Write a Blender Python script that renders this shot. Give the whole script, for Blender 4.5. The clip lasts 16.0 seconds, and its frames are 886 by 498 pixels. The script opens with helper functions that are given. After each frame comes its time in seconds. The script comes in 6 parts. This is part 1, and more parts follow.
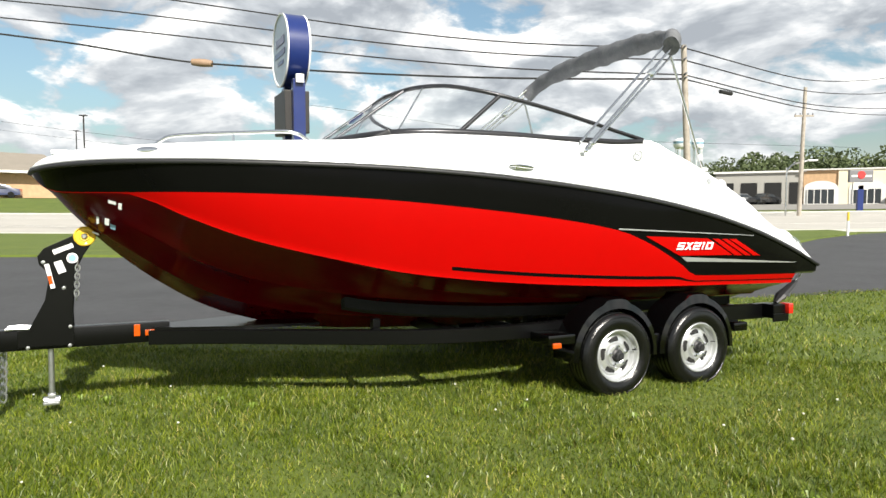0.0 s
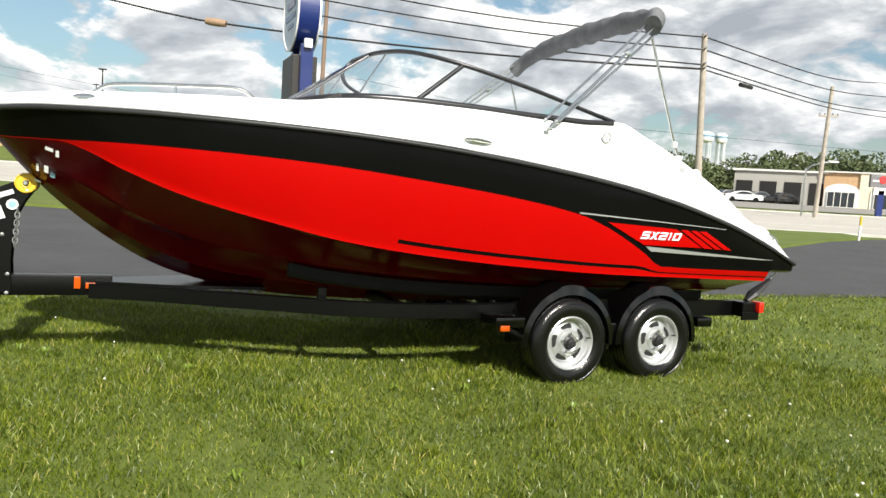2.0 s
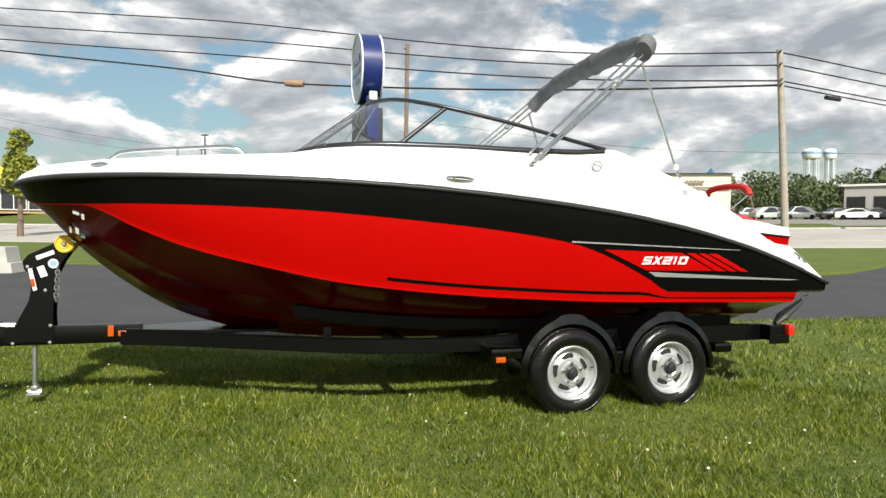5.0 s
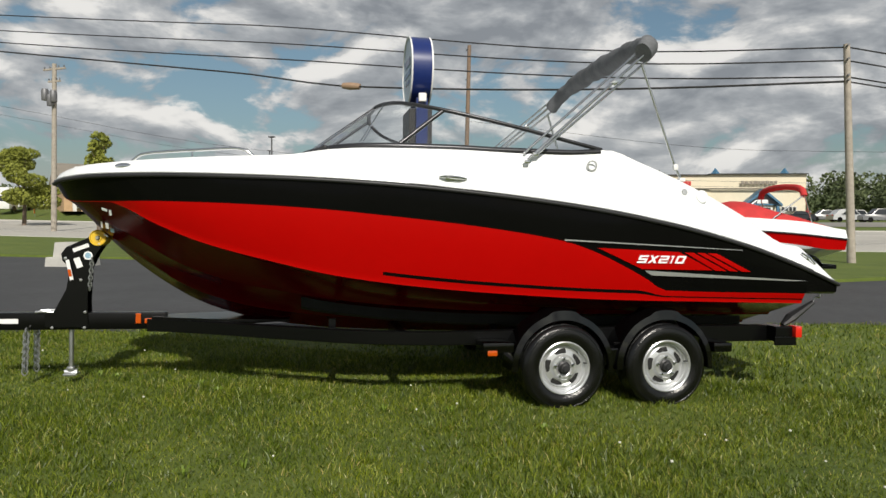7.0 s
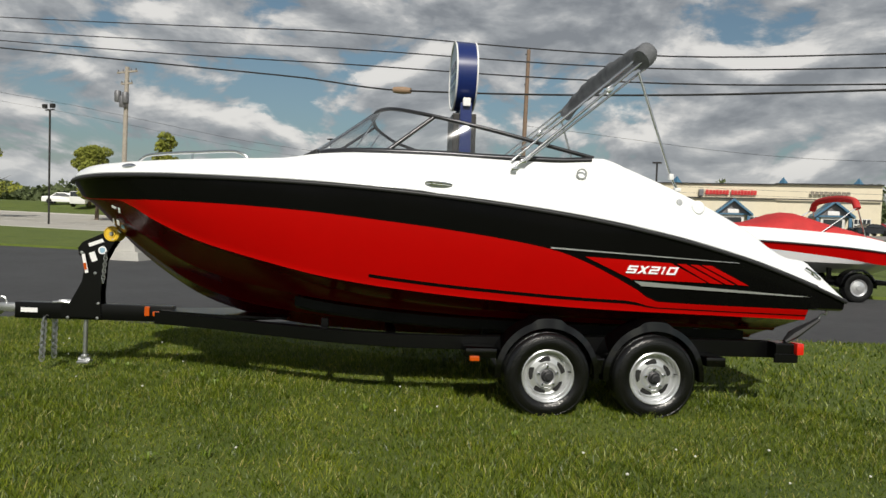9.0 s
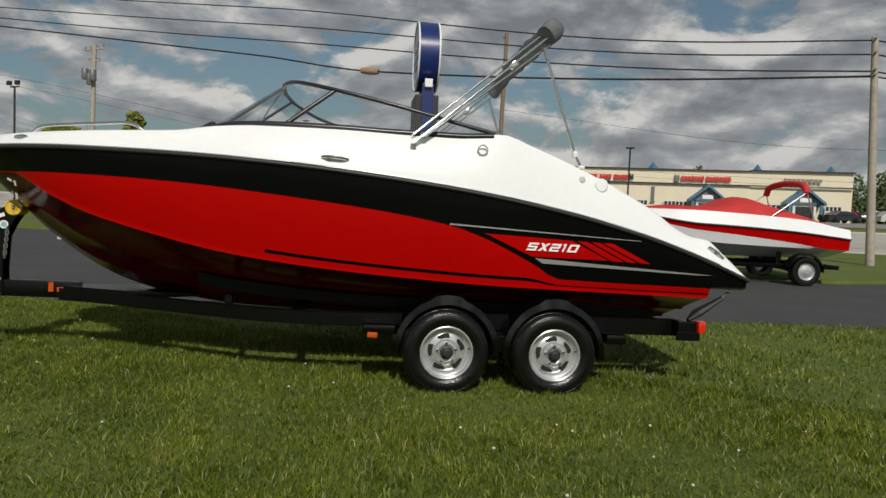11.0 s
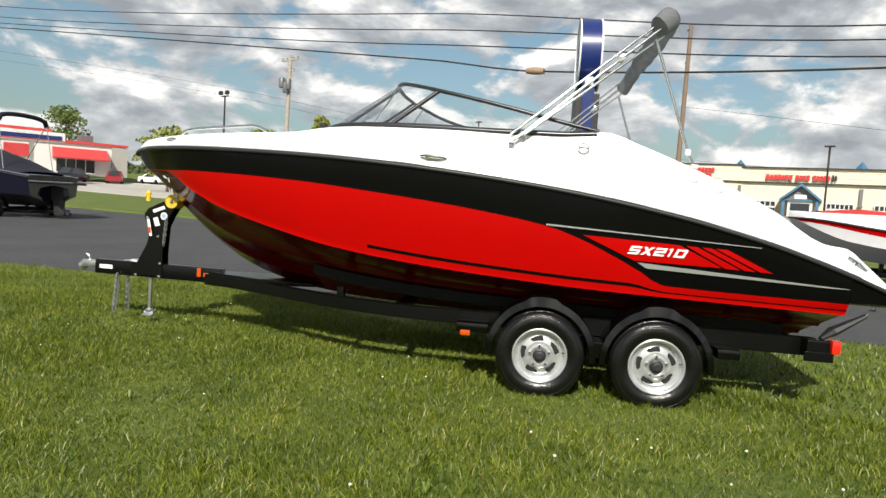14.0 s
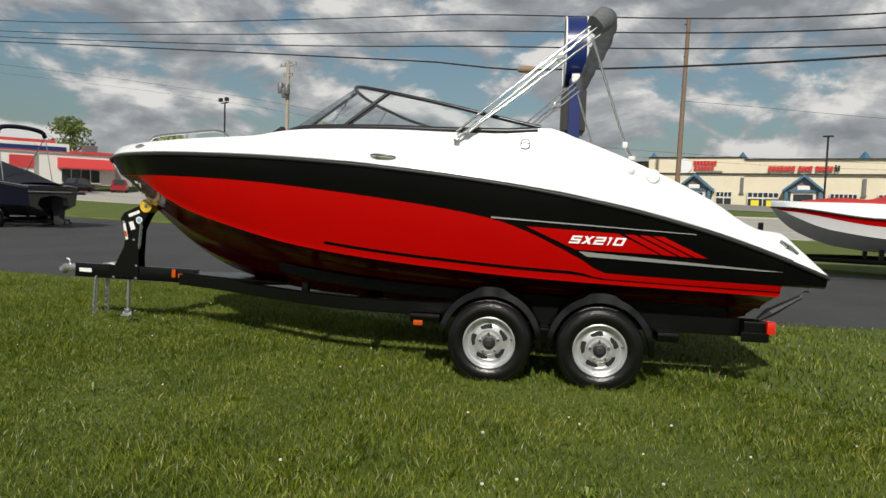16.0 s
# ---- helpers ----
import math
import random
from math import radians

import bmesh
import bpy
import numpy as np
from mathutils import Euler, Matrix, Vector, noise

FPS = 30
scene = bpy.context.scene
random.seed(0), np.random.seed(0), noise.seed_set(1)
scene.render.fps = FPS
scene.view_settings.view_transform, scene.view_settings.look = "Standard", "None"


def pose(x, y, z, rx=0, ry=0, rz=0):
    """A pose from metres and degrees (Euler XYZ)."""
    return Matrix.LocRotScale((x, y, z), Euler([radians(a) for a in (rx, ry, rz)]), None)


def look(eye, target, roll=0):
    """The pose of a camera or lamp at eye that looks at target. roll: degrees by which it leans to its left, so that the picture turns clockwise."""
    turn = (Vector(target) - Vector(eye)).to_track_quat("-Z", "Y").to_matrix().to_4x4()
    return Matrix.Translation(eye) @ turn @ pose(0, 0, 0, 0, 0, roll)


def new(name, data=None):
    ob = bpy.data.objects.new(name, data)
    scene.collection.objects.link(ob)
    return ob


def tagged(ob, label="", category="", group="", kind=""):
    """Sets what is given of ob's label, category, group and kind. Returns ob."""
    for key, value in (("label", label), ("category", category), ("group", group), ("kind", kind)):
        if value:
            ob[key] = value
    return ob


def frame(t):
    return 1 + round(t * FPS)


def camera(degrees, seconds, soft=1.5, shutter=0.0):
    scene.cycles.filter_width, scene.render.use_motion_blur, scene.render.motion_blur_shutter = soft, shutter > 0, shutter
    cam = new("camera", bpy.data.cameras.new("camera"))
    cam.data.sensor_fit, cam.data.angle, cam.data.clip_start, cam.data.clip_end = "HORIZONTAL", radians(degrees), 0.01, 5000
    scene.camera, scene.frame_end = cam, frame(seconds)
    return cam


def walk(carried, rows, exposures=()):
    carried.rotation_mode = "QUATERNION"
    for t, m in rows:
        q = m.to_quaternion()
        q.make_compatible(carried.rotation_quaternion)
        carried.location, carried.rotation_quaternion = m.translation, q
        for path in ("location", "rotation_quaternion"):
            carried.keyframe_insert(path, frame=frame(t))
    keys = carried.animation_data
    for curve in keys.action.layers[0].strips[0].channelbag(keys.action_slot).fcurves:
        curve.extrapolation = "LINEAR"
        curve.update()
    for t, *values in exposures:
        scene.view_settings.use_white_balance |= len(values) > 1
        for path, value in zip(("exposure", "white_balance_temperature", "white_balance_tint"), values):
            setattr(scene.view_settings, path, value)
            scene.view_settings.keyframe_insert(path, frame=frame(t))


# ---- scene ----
cam = camera(66.9, 16.0)
PATH = [
    (0, (0.458, 0.06, 1.245), (0.269, 2.047, 1.125), -0.1),
    (0.5, (0.628, 0.079, 1.249), (0.354, 2.057, 1.135), -0.0),
    (1, (0.76, 0.087, 1.23), (0.396, 2.051, 1.13), 1.4),
    (1.5, (0.833, 0.167, 1.202), (0.501, 2.135, 1.076), 2.1),
    (2, (0.893, 0.257, 1.22), (0.666, 2.235, 1.033), 3.7),
    (2.5, (0.986, 0.324, 1.241), (0.682, 2.296, 1.097), 1.7),
    (3, (1.145, 0.36, 1.24), (0.708, 2.308, 1.121), 1.9),
    (3.5, (1.278, 0.329, 1.232), (0.815, 2.27, 1.105), 0.7),
    (4, (1.384, 0.234, 1.23), (0.913, 2.175, 1.132), -0.3),
    (6.3, (2.002, 0.254, 1.205), (1.407, 2.162, 1.126), 1.1),
    (6.5, (2.044, 0.246, 1.201), (1.404, 2.139, 1.12), 0.2),
    (7, (2.208, 0.195, 1.209), (1.513, 2.069, 1.131), 0.5),
    (7.5, (2.356, 0.232, 1.225), (1.636, 2.096, 1.145), -0.1),
    (8, (2.53, 0.31, 1.22), (1.771, 2.159, 1.154), 2.1),
    (8.2, (2.577, 0.324, 1.224), (1.791, 2.162, 1.157), 2.5),
    (10.3, (3.077, 0.491, 1.23), (2.153, 2.263, 1.161), 1.4),
    (10.5, (3.15, 0.564, 1.222), (2.236, 2.343, 1.171), 2.6),
    (11, (3.292, 0.647, 1.188), (2.488, 2.474, 1.073), 2.4),
    (11.5, (3.252, 0.888, 1.211), (2.411, 2.695, 1.038), 2.4),
    (12, (3.252, 1.041, 1.222), (2.33, 2.81, 1.083), 1.9),
    (12.5, (3.411, 1.066, 1.212), (2.344, 2.75, 1.052), 1.7),
    (13, (3.537, 1.066, 1.206), (2.389, 2.691, 1.003), 2.3),
    (13.5, (3.643, 1.034, 1.197), (2.452, 2.631, 1.017), 3.3),
    (14, (3.791, 0.953, 1.206), (2.548, 2.514, 1.067), 3.3),
    (14.5, (3.914, 0.924, 1.211), (2.686, 2.496, 1.064), 3.3),
    (15, (4.029, 0.961, 1.234), (2.818, 2.551, 1.152), 2.8),
    (15.5, (4.17, 1.017, 1.217), (2.925, 2.58, 1.143), 2.0),
    (16, (4.283, 1.041, 1.188), (3.023, 2.588, 1.05), 1.8),
]
EXPOSURES = [(0.0, 0.42), (1.0, 0.36), (4.0, 0.32), (6.5, -0.38), (8.0, -0.55), (10.5, -0.85), (11.0, -0.95), (11.5, -0.8), (12.0, -0.52), (12.5, -0.35), (13.0, 0.0), (14.5, -0.02), (15.0, -0.38), (15.5, -0.64), (16.0, -0.64)]
walk(cam, [(t, look(eye, target, roll)) for t, eye, target, roll in PATH], EXPOSURES)

# ---- light ----
SUN_AZ, SUN_EL = 150.0, 39.0          # clockwise from +y, above the horizon
sun_dir = Vector((math.sin(radians(SUN_AZ)) * math.cos(radians(SUN_EL)), math.cos(radians(SUN_AZ)) * math.cos(radians(SUN_EL)), math.sin(radians(SUN_EL))))
sun_data = bpy.data.lights.new("sun", "SUN")
sun_data.energy, sun_data.angle, sun_data.color = 6.0, radians(0.6), (1.0, 0.95, 0.86)
sun = new("sun", sun_data)
sun.matrix_world = look(sun_dir * 50, (0, 0, 0))


def make_world():
    w = bpy.data.worlds.new("sky")
    w.use_nodes = True
    scene.world = w
    nt = w.node_tree
    nt.nodes.clear()
    N = nt.nodes.new
    out, bg = N("ShaderNodeOutputWorld"), N("ShaderNodeBackground")
    sky = N("ShaderNodeTexSky")
    sky.sky_type, sky.sun_disc = "NISHITA", False
    sky.sun_elevation, sky.sun_rotation = radians(SUN_EL), radians(SUN_AZ)
    sky.dust_density, sky.ozone_density = 3.0, 1.0
    co, sep = N("ShaderNodeTexCoord"), N("ShaderNodeSeparateXYZ")
    nt.links.new(co.outputs["Generated"], sep.inputs[0])

    def mathn(op, a, b=None):
        n = N("ShaderNodeMath")
        n.operation = op
        for k, x in enumerate((a, b)):
            if x is None:
                continue
            if isinstance(x, (int, float)):
                n.inputs[k].default_value = x
            else:
                nt.links.new(x, n.inputs[k])
        return n.outputs[0]
    def fbm(scale, detail, rough, off, tall=2.3, warp=0.0):
        m = N("ShaderNodeMapping")
        m.inputs["Location"].default_value = off
        m.inputs["Scale"].default_value = (1.0, 1.0, tall)
        nt.links.new(co.outputs["Generated"], m.inputs[0])
        n = N("ShaderNodeTexNoise")
        n.inputs["Scale"].default_value, n.inputs["Detail"].default_value = scale, detail
        n.inputs["Roughness"].default_value, n.inputs["Distortion"].default_value = rough, warp
        nt.links.new(m.outputs[0], n.inputs["Vector"])
        return n.outputs["Fac"]

    def ramp(fac, stops, mode="LINEAR"):
        r = N("ShaderNodeValToRGB")
        r.color_ramp.interpolation = mode
        while len(r.color_ramp.elements) < len(stops):
            r.color_ramp.elements.new(0.5)
        for e, (p, c) in zip(r.color_ramp.elements, stops):
            e.position, e.color = p, (*c, 1)
        nt.links.new(fac, r.inputs[0])
        return r.outputs[0]

    def blend(fac, a, b, how="MIX"):
        n = N("ShaderNodeMix")
        n.data_type, n.blend_type = "RGBA", how
        for key, x in (("Factor", fac), ("A", a), ("B", b)):
            if isinstance(x, float):
                n.inputs[key].default_value = x
            elif isinstance(x, tuple):
                n.inputs[key].default_value = (*x, 1)
            else:
                nt.links.new(x, n.inputs[key])
        return n.outputs["Result"]
    # heaped clouds: the same billows looked up a little higher tell lit tops from grey bases
    OFF, LIFT = (2.35, 1.1, 0.2), 0.055
    here = fbm(6.2, 12, 0.57, OFF, warp=0.25)
    above = fbm(6.2, 5, 0.50, (OFF[0], OFF[1], OFF[2] + LIFT), warp=0.25)
    broad = fbm(1.5, 3, 0.5, (5.2, 0.6, 1.9), 1.6)
    # the deck closes higher up and stays broken below
    body = mathn("ADD", mathn("ADD", here, mathn("MULTIPLY", mathn("SUBTRACT", broad, 0.5), 0.45)), mathn("MULTIPLY", mathn("MAXIMUM", mathn("SUBTRACT", sep.outputs[2], 0.20), 0.0), 0.45))
    cover = ramp(body, [(0.41, (0, 0, 0)), (0.50, (1, 1, 1))], "EASE")
    side = mathn("ADD", mathn("MULTIPLY", mathn("SUBTRACT", here, above), 1.9), 0.46)
    side = mathn("SUBTRACT", side, mathn("MULTIPLY", mathn("MAXIMUM", mathn("SUBTRACT", sep.outputs[2], 0.22), 0.0), 0.9))
    shade = ramp(side, [(0.22, (4.4, 4.7, 5.1)), (0.42, (6.6, 6.9, 7.2)), (0.56, (9.6, 9.7, 9.7)), (0.70, (14.5, 14.2, 13.6))])
    blue = blend(1.0, sky.outputs[0], (1.45, 1.58, 1.45), "MULTIPLY")
    clouds = blend(mathn("MULTIPLY", cover, 0.96), blue, shade)
    haze = ramp(sep.outputs[2], [(0.0, (0.75, 0.75, 0.75)), (0.11, (0, 0, 0))], "EASE")
    nt.links.new(blend(haze, clouds, (8.2, 8.7, 9.0)), bg.inputs[0])
    bg.inputs[1].default_value = 0.08
    nt.links.new(bg.outputs[0], out.inputs[0])


make_world()


# ---- materials ----
def mat(name, color, rough=0.5, metal=0.0, vary=0.12, scale=6.0, bump=0.0, bscale=60.0, coat=0.0, color2=None, detail=6.0, spec=0.5, random=0.0):
    """A surface with colour drifting at two scales, uneven gloss and a fine relief."""
    m = bpy.data.materials.new(name)
    m.use_nodes = True
    nt = m.node_tree
    N, Lk = nt.nodes.new, nt.links.new
    b = nt.nodes["Principled BSDF"]
    b.inputs["Roughness"].default_value, b.inputs["Metallic"].default_value = rough, metal
    b.inputs["Coat Weight"].default_value, b.inputs["Coat Roughness"].default_value = coat, 0.04
    b.inputs["Specular IOR Level"].default_value = spec
    tc = N("ShaderNodeTexCoord")
    n1, n2 = N("ShaderNodeTexNoise"), N("ShaderNodeTexNoise")
    n1.inputs["Scale"].default_value, n1.inputs["Detail"].default_value = scale, detail
    n2.inputs["Scale"].default_value, n2.inputs["Detail"].default_value = scale * 9, 4
    for n in (n1, n2):
        Lk(tc.outputs["Object"], n.inputs["Vector"])
    add = N("ShaderNodeMath")
    add.operation = "MULTIPLY_ADD"
    Lk(n2.outputs["Fac"], add.inputs[0])
    add.inputs[1].default_value = 0.45
    half = N("ShaderNodeMath")
    half.operation = "MULTIPLY"
    half.inputs[1].default_value = 0.55
    Lk(n1.outputs["Fac"], half.inputs[0])
    Lk(half.outputs[0], add.inputs[2])
    fac = add.outputs[0]
    if random:
        info, ad = N("ShaderNodeObjectInfo"), N("ShaderNodeMath")
        ad.operation = "MULTIPLY_ADD"
        Lk(info.outputs["Random"], ad.inputs[0])
        ad.inputs[1].default_value = random
        Lk(fac, ad.inputs[2])
        fac = ad.outputs[0]
    r = N("ShaderNodeValToRGB")
    lo = color2 or tuple(c * (1 - vary) for c in color)
    hi = color if color2 else tuple(min(1, c * (1 + vary)) for c in color)
    r.color_ramp.elements[0].position, r.color_ramp.elements[1].position = 0.3, 0.7
    r.color_ramp.elements[0].color, r.color_ramp.elements[1].color = (*lo, 1), (*hi, 1)
    Lk(fac, r.inputs[0])
    Lk(r.outputs[0], b.inputs["Base Color"])
    if bump:
        nb, bp = N("ShaderNodeTexNoise"), N("ShaderNodeBump")
        nb.inputs["Scale"].default_value, nb.inputs["Detail"].default_value = bscale, 5
        Lk(tc.outputs["Object"], nb.inputs["Vector"])
        bp.inputs["Strength"].default_value, bp.inputs["Distance"].default_value = bump, 0.01
        Lk(nb.outputs["Fac"], bp.inputs["Height"])
        Lk(bp.outputs[0], b.inputs["Normal"])
    return m


def glass(name, tint=(0.93, 0.96, 0.965), gloss=0.02):
    """Thin clear sheet; its sheen grows towards a grazing view."""
    m = bpy.data.materials.new(name)
    m.use_nodes = True
    nt = m.node_tree
    nt.nodes.clear()
    N, Lk = nt.nodes.new, nt.links.new
    out, mx, tr, gl, lw, pw, sc = N("ShaderNodeOutputMaterial"), N("ShaderNodeMixShader"), N("ShaderNodeBsdfTransparent"), N("ShaderNodeBsdfGlossy"), N("ShaderNodeLayerWeight"), N("ShaderNodeMath"), N("ShaderNodeMath")
    tr.inputs[0].default_value = (*tint, 1)
    gl.inputs["Roughness"].default_value = gloss
    pw.operation, sc.operation = "POWER", "MULTIPLY_ADD"
    pw.inputs[1].default_value, sc.inputs[1].default_value, sc.inputs[2].default_value = 4.0, 0.6, 0.09
    Lk(lw.outputs["Facing"], pw.inputs[0])
    Lk(pw.outputs[0], sc.inputs[0])
    Lk(sc.outputs[0], mx.inputs[0])
    Lk(tr.outputs[0], mx.inputs[1])
    Lk(gl.outputs[0], mx.inputs[2])
    Lk(mx.outputs[0], out.inputs[0])
    return m


RED = mat("red gelcoat", (0.41, 0.0012, 0.001), 0.3, vary=0.04, scale=1.5, coat=0.0, spec=0.12)
# the red gelcoat again, with the underside's shade put into its colour
SHADEDRED = mat("red gelcoat with painted shade", (0.085, 0.0012, 0.003), 0.16, vary=0.15, scale=2, spec=0.09)
BLACK = mat("black gelcoat", (0.003, 0.003, 0.003), 0.08, vary=0.15, scale=2, spec=0.09)
WHITE = mat("white gelcoat", (0.87, 0.885, 0.90), 0.25, vary=0.03, scale=2, coat=0.4)
SILVER = mat("silver decal", (0.55, 0.56, 0.57), 0.35, metal=0.6, vary=0.06)
DECALWHITE = mat("white lettering", (0.85, 0.85, 0.85), 0.4, vary=0.02)
RUBBER = mat("black rubber trim", (0.018, 0.018, 0.02), 0.5, vary=0.2, bump=0.05)
FRAMEGREY = mat("dark anodised frame", (0.06, 0.06, 0.065), 0.32, metal=0.7, vary=0.15)
CHROME = mat("polished stainless", (0.72, 0.73, 0.74), 0.12, metal=1.0, vary=0.05)
ALU = mat("satin aluminium tube", (0.62, 0.63, 0.64), 0.14, metal=1.0, vary=0.06)
GLASS = glass("windscreen glass")
CANVAS = mat("grey canvas", (0.125, 0.13, 0.14), 0.75, vary=0.3, scale=8, bump=1.0, bscale=16)
TRAILERBLACK = mat("black powder coat", (0.002, 0.002, 0.0022), 0.28, vary=0.2, scale=5, spec=0.3, bump=0.03, bscale=200)
FENDERBLACK = mat("gloss black fender", (0.0015, 0.0015, 0.0016), 0.10, vary=0.2, spec=0.5)
TYRE = mat("tyre rubber", (0.0035, 0.0035, 0.0035), 0.24, spec=0.5, vary=0.25, scale=12, bump=0.25, bscale=90)
RIM = mat("painted silver rim", (0.66, 0.67, 0.68), 0.28, metal=0.7, vary=0.08, scale=10)
# even dark colour that stands in for shade inside openings
DARK = mat("painted recess shade", (0.01, 0.01, 0.01), 0.8, vary=0.2)
YELLOW = mat("yellow roller", (0.75, 0.50, 0.04), 0.4, vary=0.12, scale=20)
ORANGE = mat("amber lens", (0.50, 0.075, 0.004), 0.2, vary=0.1, coat=0.5)
REDLENS = mat("red lens", (0.65, 0.02, 0.01), 0.2, vary=0.1, coat=0.5)
STICKER = mat("white sticker", (0.8, 0.8, 0.8), 0.5, vary=0.06, scale=30)
BLUEDECAL = mat("pale blue decal", (0.25, 0.42, 0.55), 0.5, vary=0.1)
ZINC = mat("zinc plated steel", (0.5, 0.51, 0.52), 0.35, metal=0.9, vary=0.2, scale=30)
CARPET = mat("charcoal bunk carpet", (0.010, 0.010, 0.011), 0.95, vary=0.3, bump=0.5, bscale=300)
VINYL = mat("white vinyl upholstery", (0.7, 0.69, 0.66), 0.5, vary=0.06, bump=0.1, bscale=80)
ASPHALT = mat("asphalt", (0.050, 0.051, 0.054), 0.85, vary=0.3, scale=0.7, bump=0.5, bscale=70, detail=9)
CONCRETE = mat("concrete road", (0.42, 0.40, 0.36), 0.9, vary=0.12, scale=0.5, bump=0.2, bscale=40, detail=9)
KERB = mat("kerb concrete", (0.46, 0.45, 0.42), 0.9, vary=0.15, scale=2, bump=0.3)
TURF = mat("turf", (0.125, 0.162, 0.022), 0.95, color2=(0.06, 0.092, 0.011), scale=0.8, bump=1.0, bscale=60, detail=10)
WOODPOLE = mat("weathered pole wood", (0.36, 0.32, 0.27), 0.9, vary=0.3, scale=5, bump=0.4, bscale=30)
BROWNPOLE = mat("brown pole wood", (0.20, 0.14, 0.10), 0.9, vary=0.3, scale=5, bump=0.4, bscale=30)
CABLE = mat("black cable", (0.02, 0.02, 0.02), 0.7, vary=0.2)
SIGNBLUE = mat("blue sign enamel", (0.008, 0.022, 0.13), 0.3, vary=0.08, coat=0.4)
SIGNFACE = mat("pale sign face", (0.45, 0.55, 0.66), 0.35, vary=0.12, scale=3)
GREYMETAL = mat("grey metal", (0.18, 0.18, 0.19), 0.5, metal=0.4, vary=0.2)
DARKMETAL = mat("dark bronze metal", (0.035, 0.033, 0.032), 0.5, metal=0.4, vary=0.2)


# ---- mesh helpers ----
def part(name, bm, material, parent=None, label="", smooth=False):
    """Links a bmesh as one mesh object under a thing or a part."""
    me = bpy.data.meshes.new(name)
    bm.normal_update()
    bm.to_mesh(me)
    bm.free()
    for m in (material if isinstance(material, (list, tuple)) else [material]):
        me.materials.append(m)
    if smooth:
        for p in me.polygons:
            p.use_smooth = True
        me.set_sharp_from_angle(angle=radians(smooth if smooth is not True else 35))
    ob = new(name, me)
    ob.parent = parent
    if label:
        tagged(ob, label)
    return ob


def thing(name, m, label, category, group="", kind=""):
    ob = new(name)
    ob.matrix_world = m
    ob.empty_display_size = 0.2
    return tagged(ob, label, category, group, kind)


def spline(knots):
    """A smooth curve through (t, value) knots."""
    T, V = [k[0] for k in knots], [k[1] for k in knots]
    D = [(V[i + 1] - V[i]) / (T[i + 1] - T[i]) for i in range(len(T) - 1)]
    S = [D[0]] + [0 if D[i - 1] * D[i] <= 0 else 2 * D[i - 1] * D[i] / (D[i - 1] + D[i]) for i in range(1, len(D))] + [D[-1]]

    def f(t):
        if t <= T[0]:
            return V[0]
        if t >= T[-1]:
            return V[-1]
        i = max(k for k in range(len(T) - 1) if T[k] <= t)
        h = T[i + 1] - T[i]
        s = (t - T[i]) / h
        return (V[i] * (1 + 2 * s) * (1 - s) ** 2 + S[i] * h * s * (1 - s) ** 2 + V[i + 1] * s * s * (3 - 2 * s) + S[i + 1] * h * s * s * (s - 1))
    return f


def step(a, b, x):
    s = min(1, max(0, (x - a) / (b - a)))
    return s * s * (3 - 2 * s)


def sweep(points, n=24):
    """Points on a smooth line through the given ones."""
    d = [0]
    for a, b in zip(points, points[1:]):
        d.append(d[-1] + (Vector(b) - Vector(a)).length)
    fs = [spline([(t, p[k]) for t, p in zip(d, points)]) for k in range(3)]
    return [Vector([f(d[-1] * i / n) for f in fs]) for i in range(n + 1)]


def tube(points, r, seg=8, bm=None, cap=True, flat=1.0):
    """A round bar along a line; r a number or a function of 0..1."""
    bm = bm or bmesh.new()
    pts = [Vector(p) for p in points]
    rings, side = [], None
    for i, p in enumerate(pts):
        d = (pts[min(i + 1, len(pts) - 1)] - pts[max(i - 1, 0)]).normalized()
        if side is None:
            side = d.cross(Vector((0, 0, 1)) if abs(d.z) < 0.9 else Vector((1, 0, 0))).normalized()
        side = (side - d * side.dot(d)).normalized()
        up = side.cross(d)
        rr = r(i / (len(pts) - 1)) if callable(r) else r
        rings.append([bm.verts.new(p + side * rr * math.cos(2 * math.pi * k / seg) + up * rr * flat * math.sin(2 * math.pi * k / seg)) for k in range(seg)])
    for a, b in zip(rings, rings[1:]):
        for k in range(seg):
            bm.faces.new((a[k], a[(k + 1) % seg], b[(k + 1) % seg], b[k]))
    if cap:
        bm.faces.new(rings[0][::-1])
        bm.faces.new(rings[-1])
    return bm


def loft(rows, bm=None, close=False, idx=None):
    """A skin over rows of points; idx gives the material of cell (i, j)."""
    bm = bm or bmesh.new()
    vs = [[bm.verts.new(p) for p in row] for row in rows]
    for i, (a, b) in enumerate(zip(vs, vs[1:])):
        n = len(a)
        for j in range(n if close else n - 1):
            q = (a[j], a[(j + 1) % n], b[(j + 1) % n], b[j])
            try:
                f = bm.faces.new(q)
            except ValueError:
                continue
            if idx:
                f.material_index = idx(i, j)
    return bm


def box(x, y, z, sx, sy, sz, bevel=0.0, bm=None, m=None):
    """A block with its middle at x, y, z; edges softened by bevel."""
    b2 = bmesh.new()
    bmesh.ops.create_cube(b2, size=1, matrix=Matrix.Translation((x, y, z)) @ Matrix.Diagonal((sx, sy, sz, 1)))
    if bevel:
        bmesh.ops.bevel(b2, geom=b2.edges[:], offset=bevel, segments=2, affect="EDGES", profile=0.6)
    if m is not None:
        b2.transform(m)
    if bm is None:
        return b2
    me = bpy.data.meshes.new("tmp")
    b2.to_mesh(me)
    b2.free()
    bm.from_mesh(me)
    bpy.data.meshes.remove(me)
    return bm


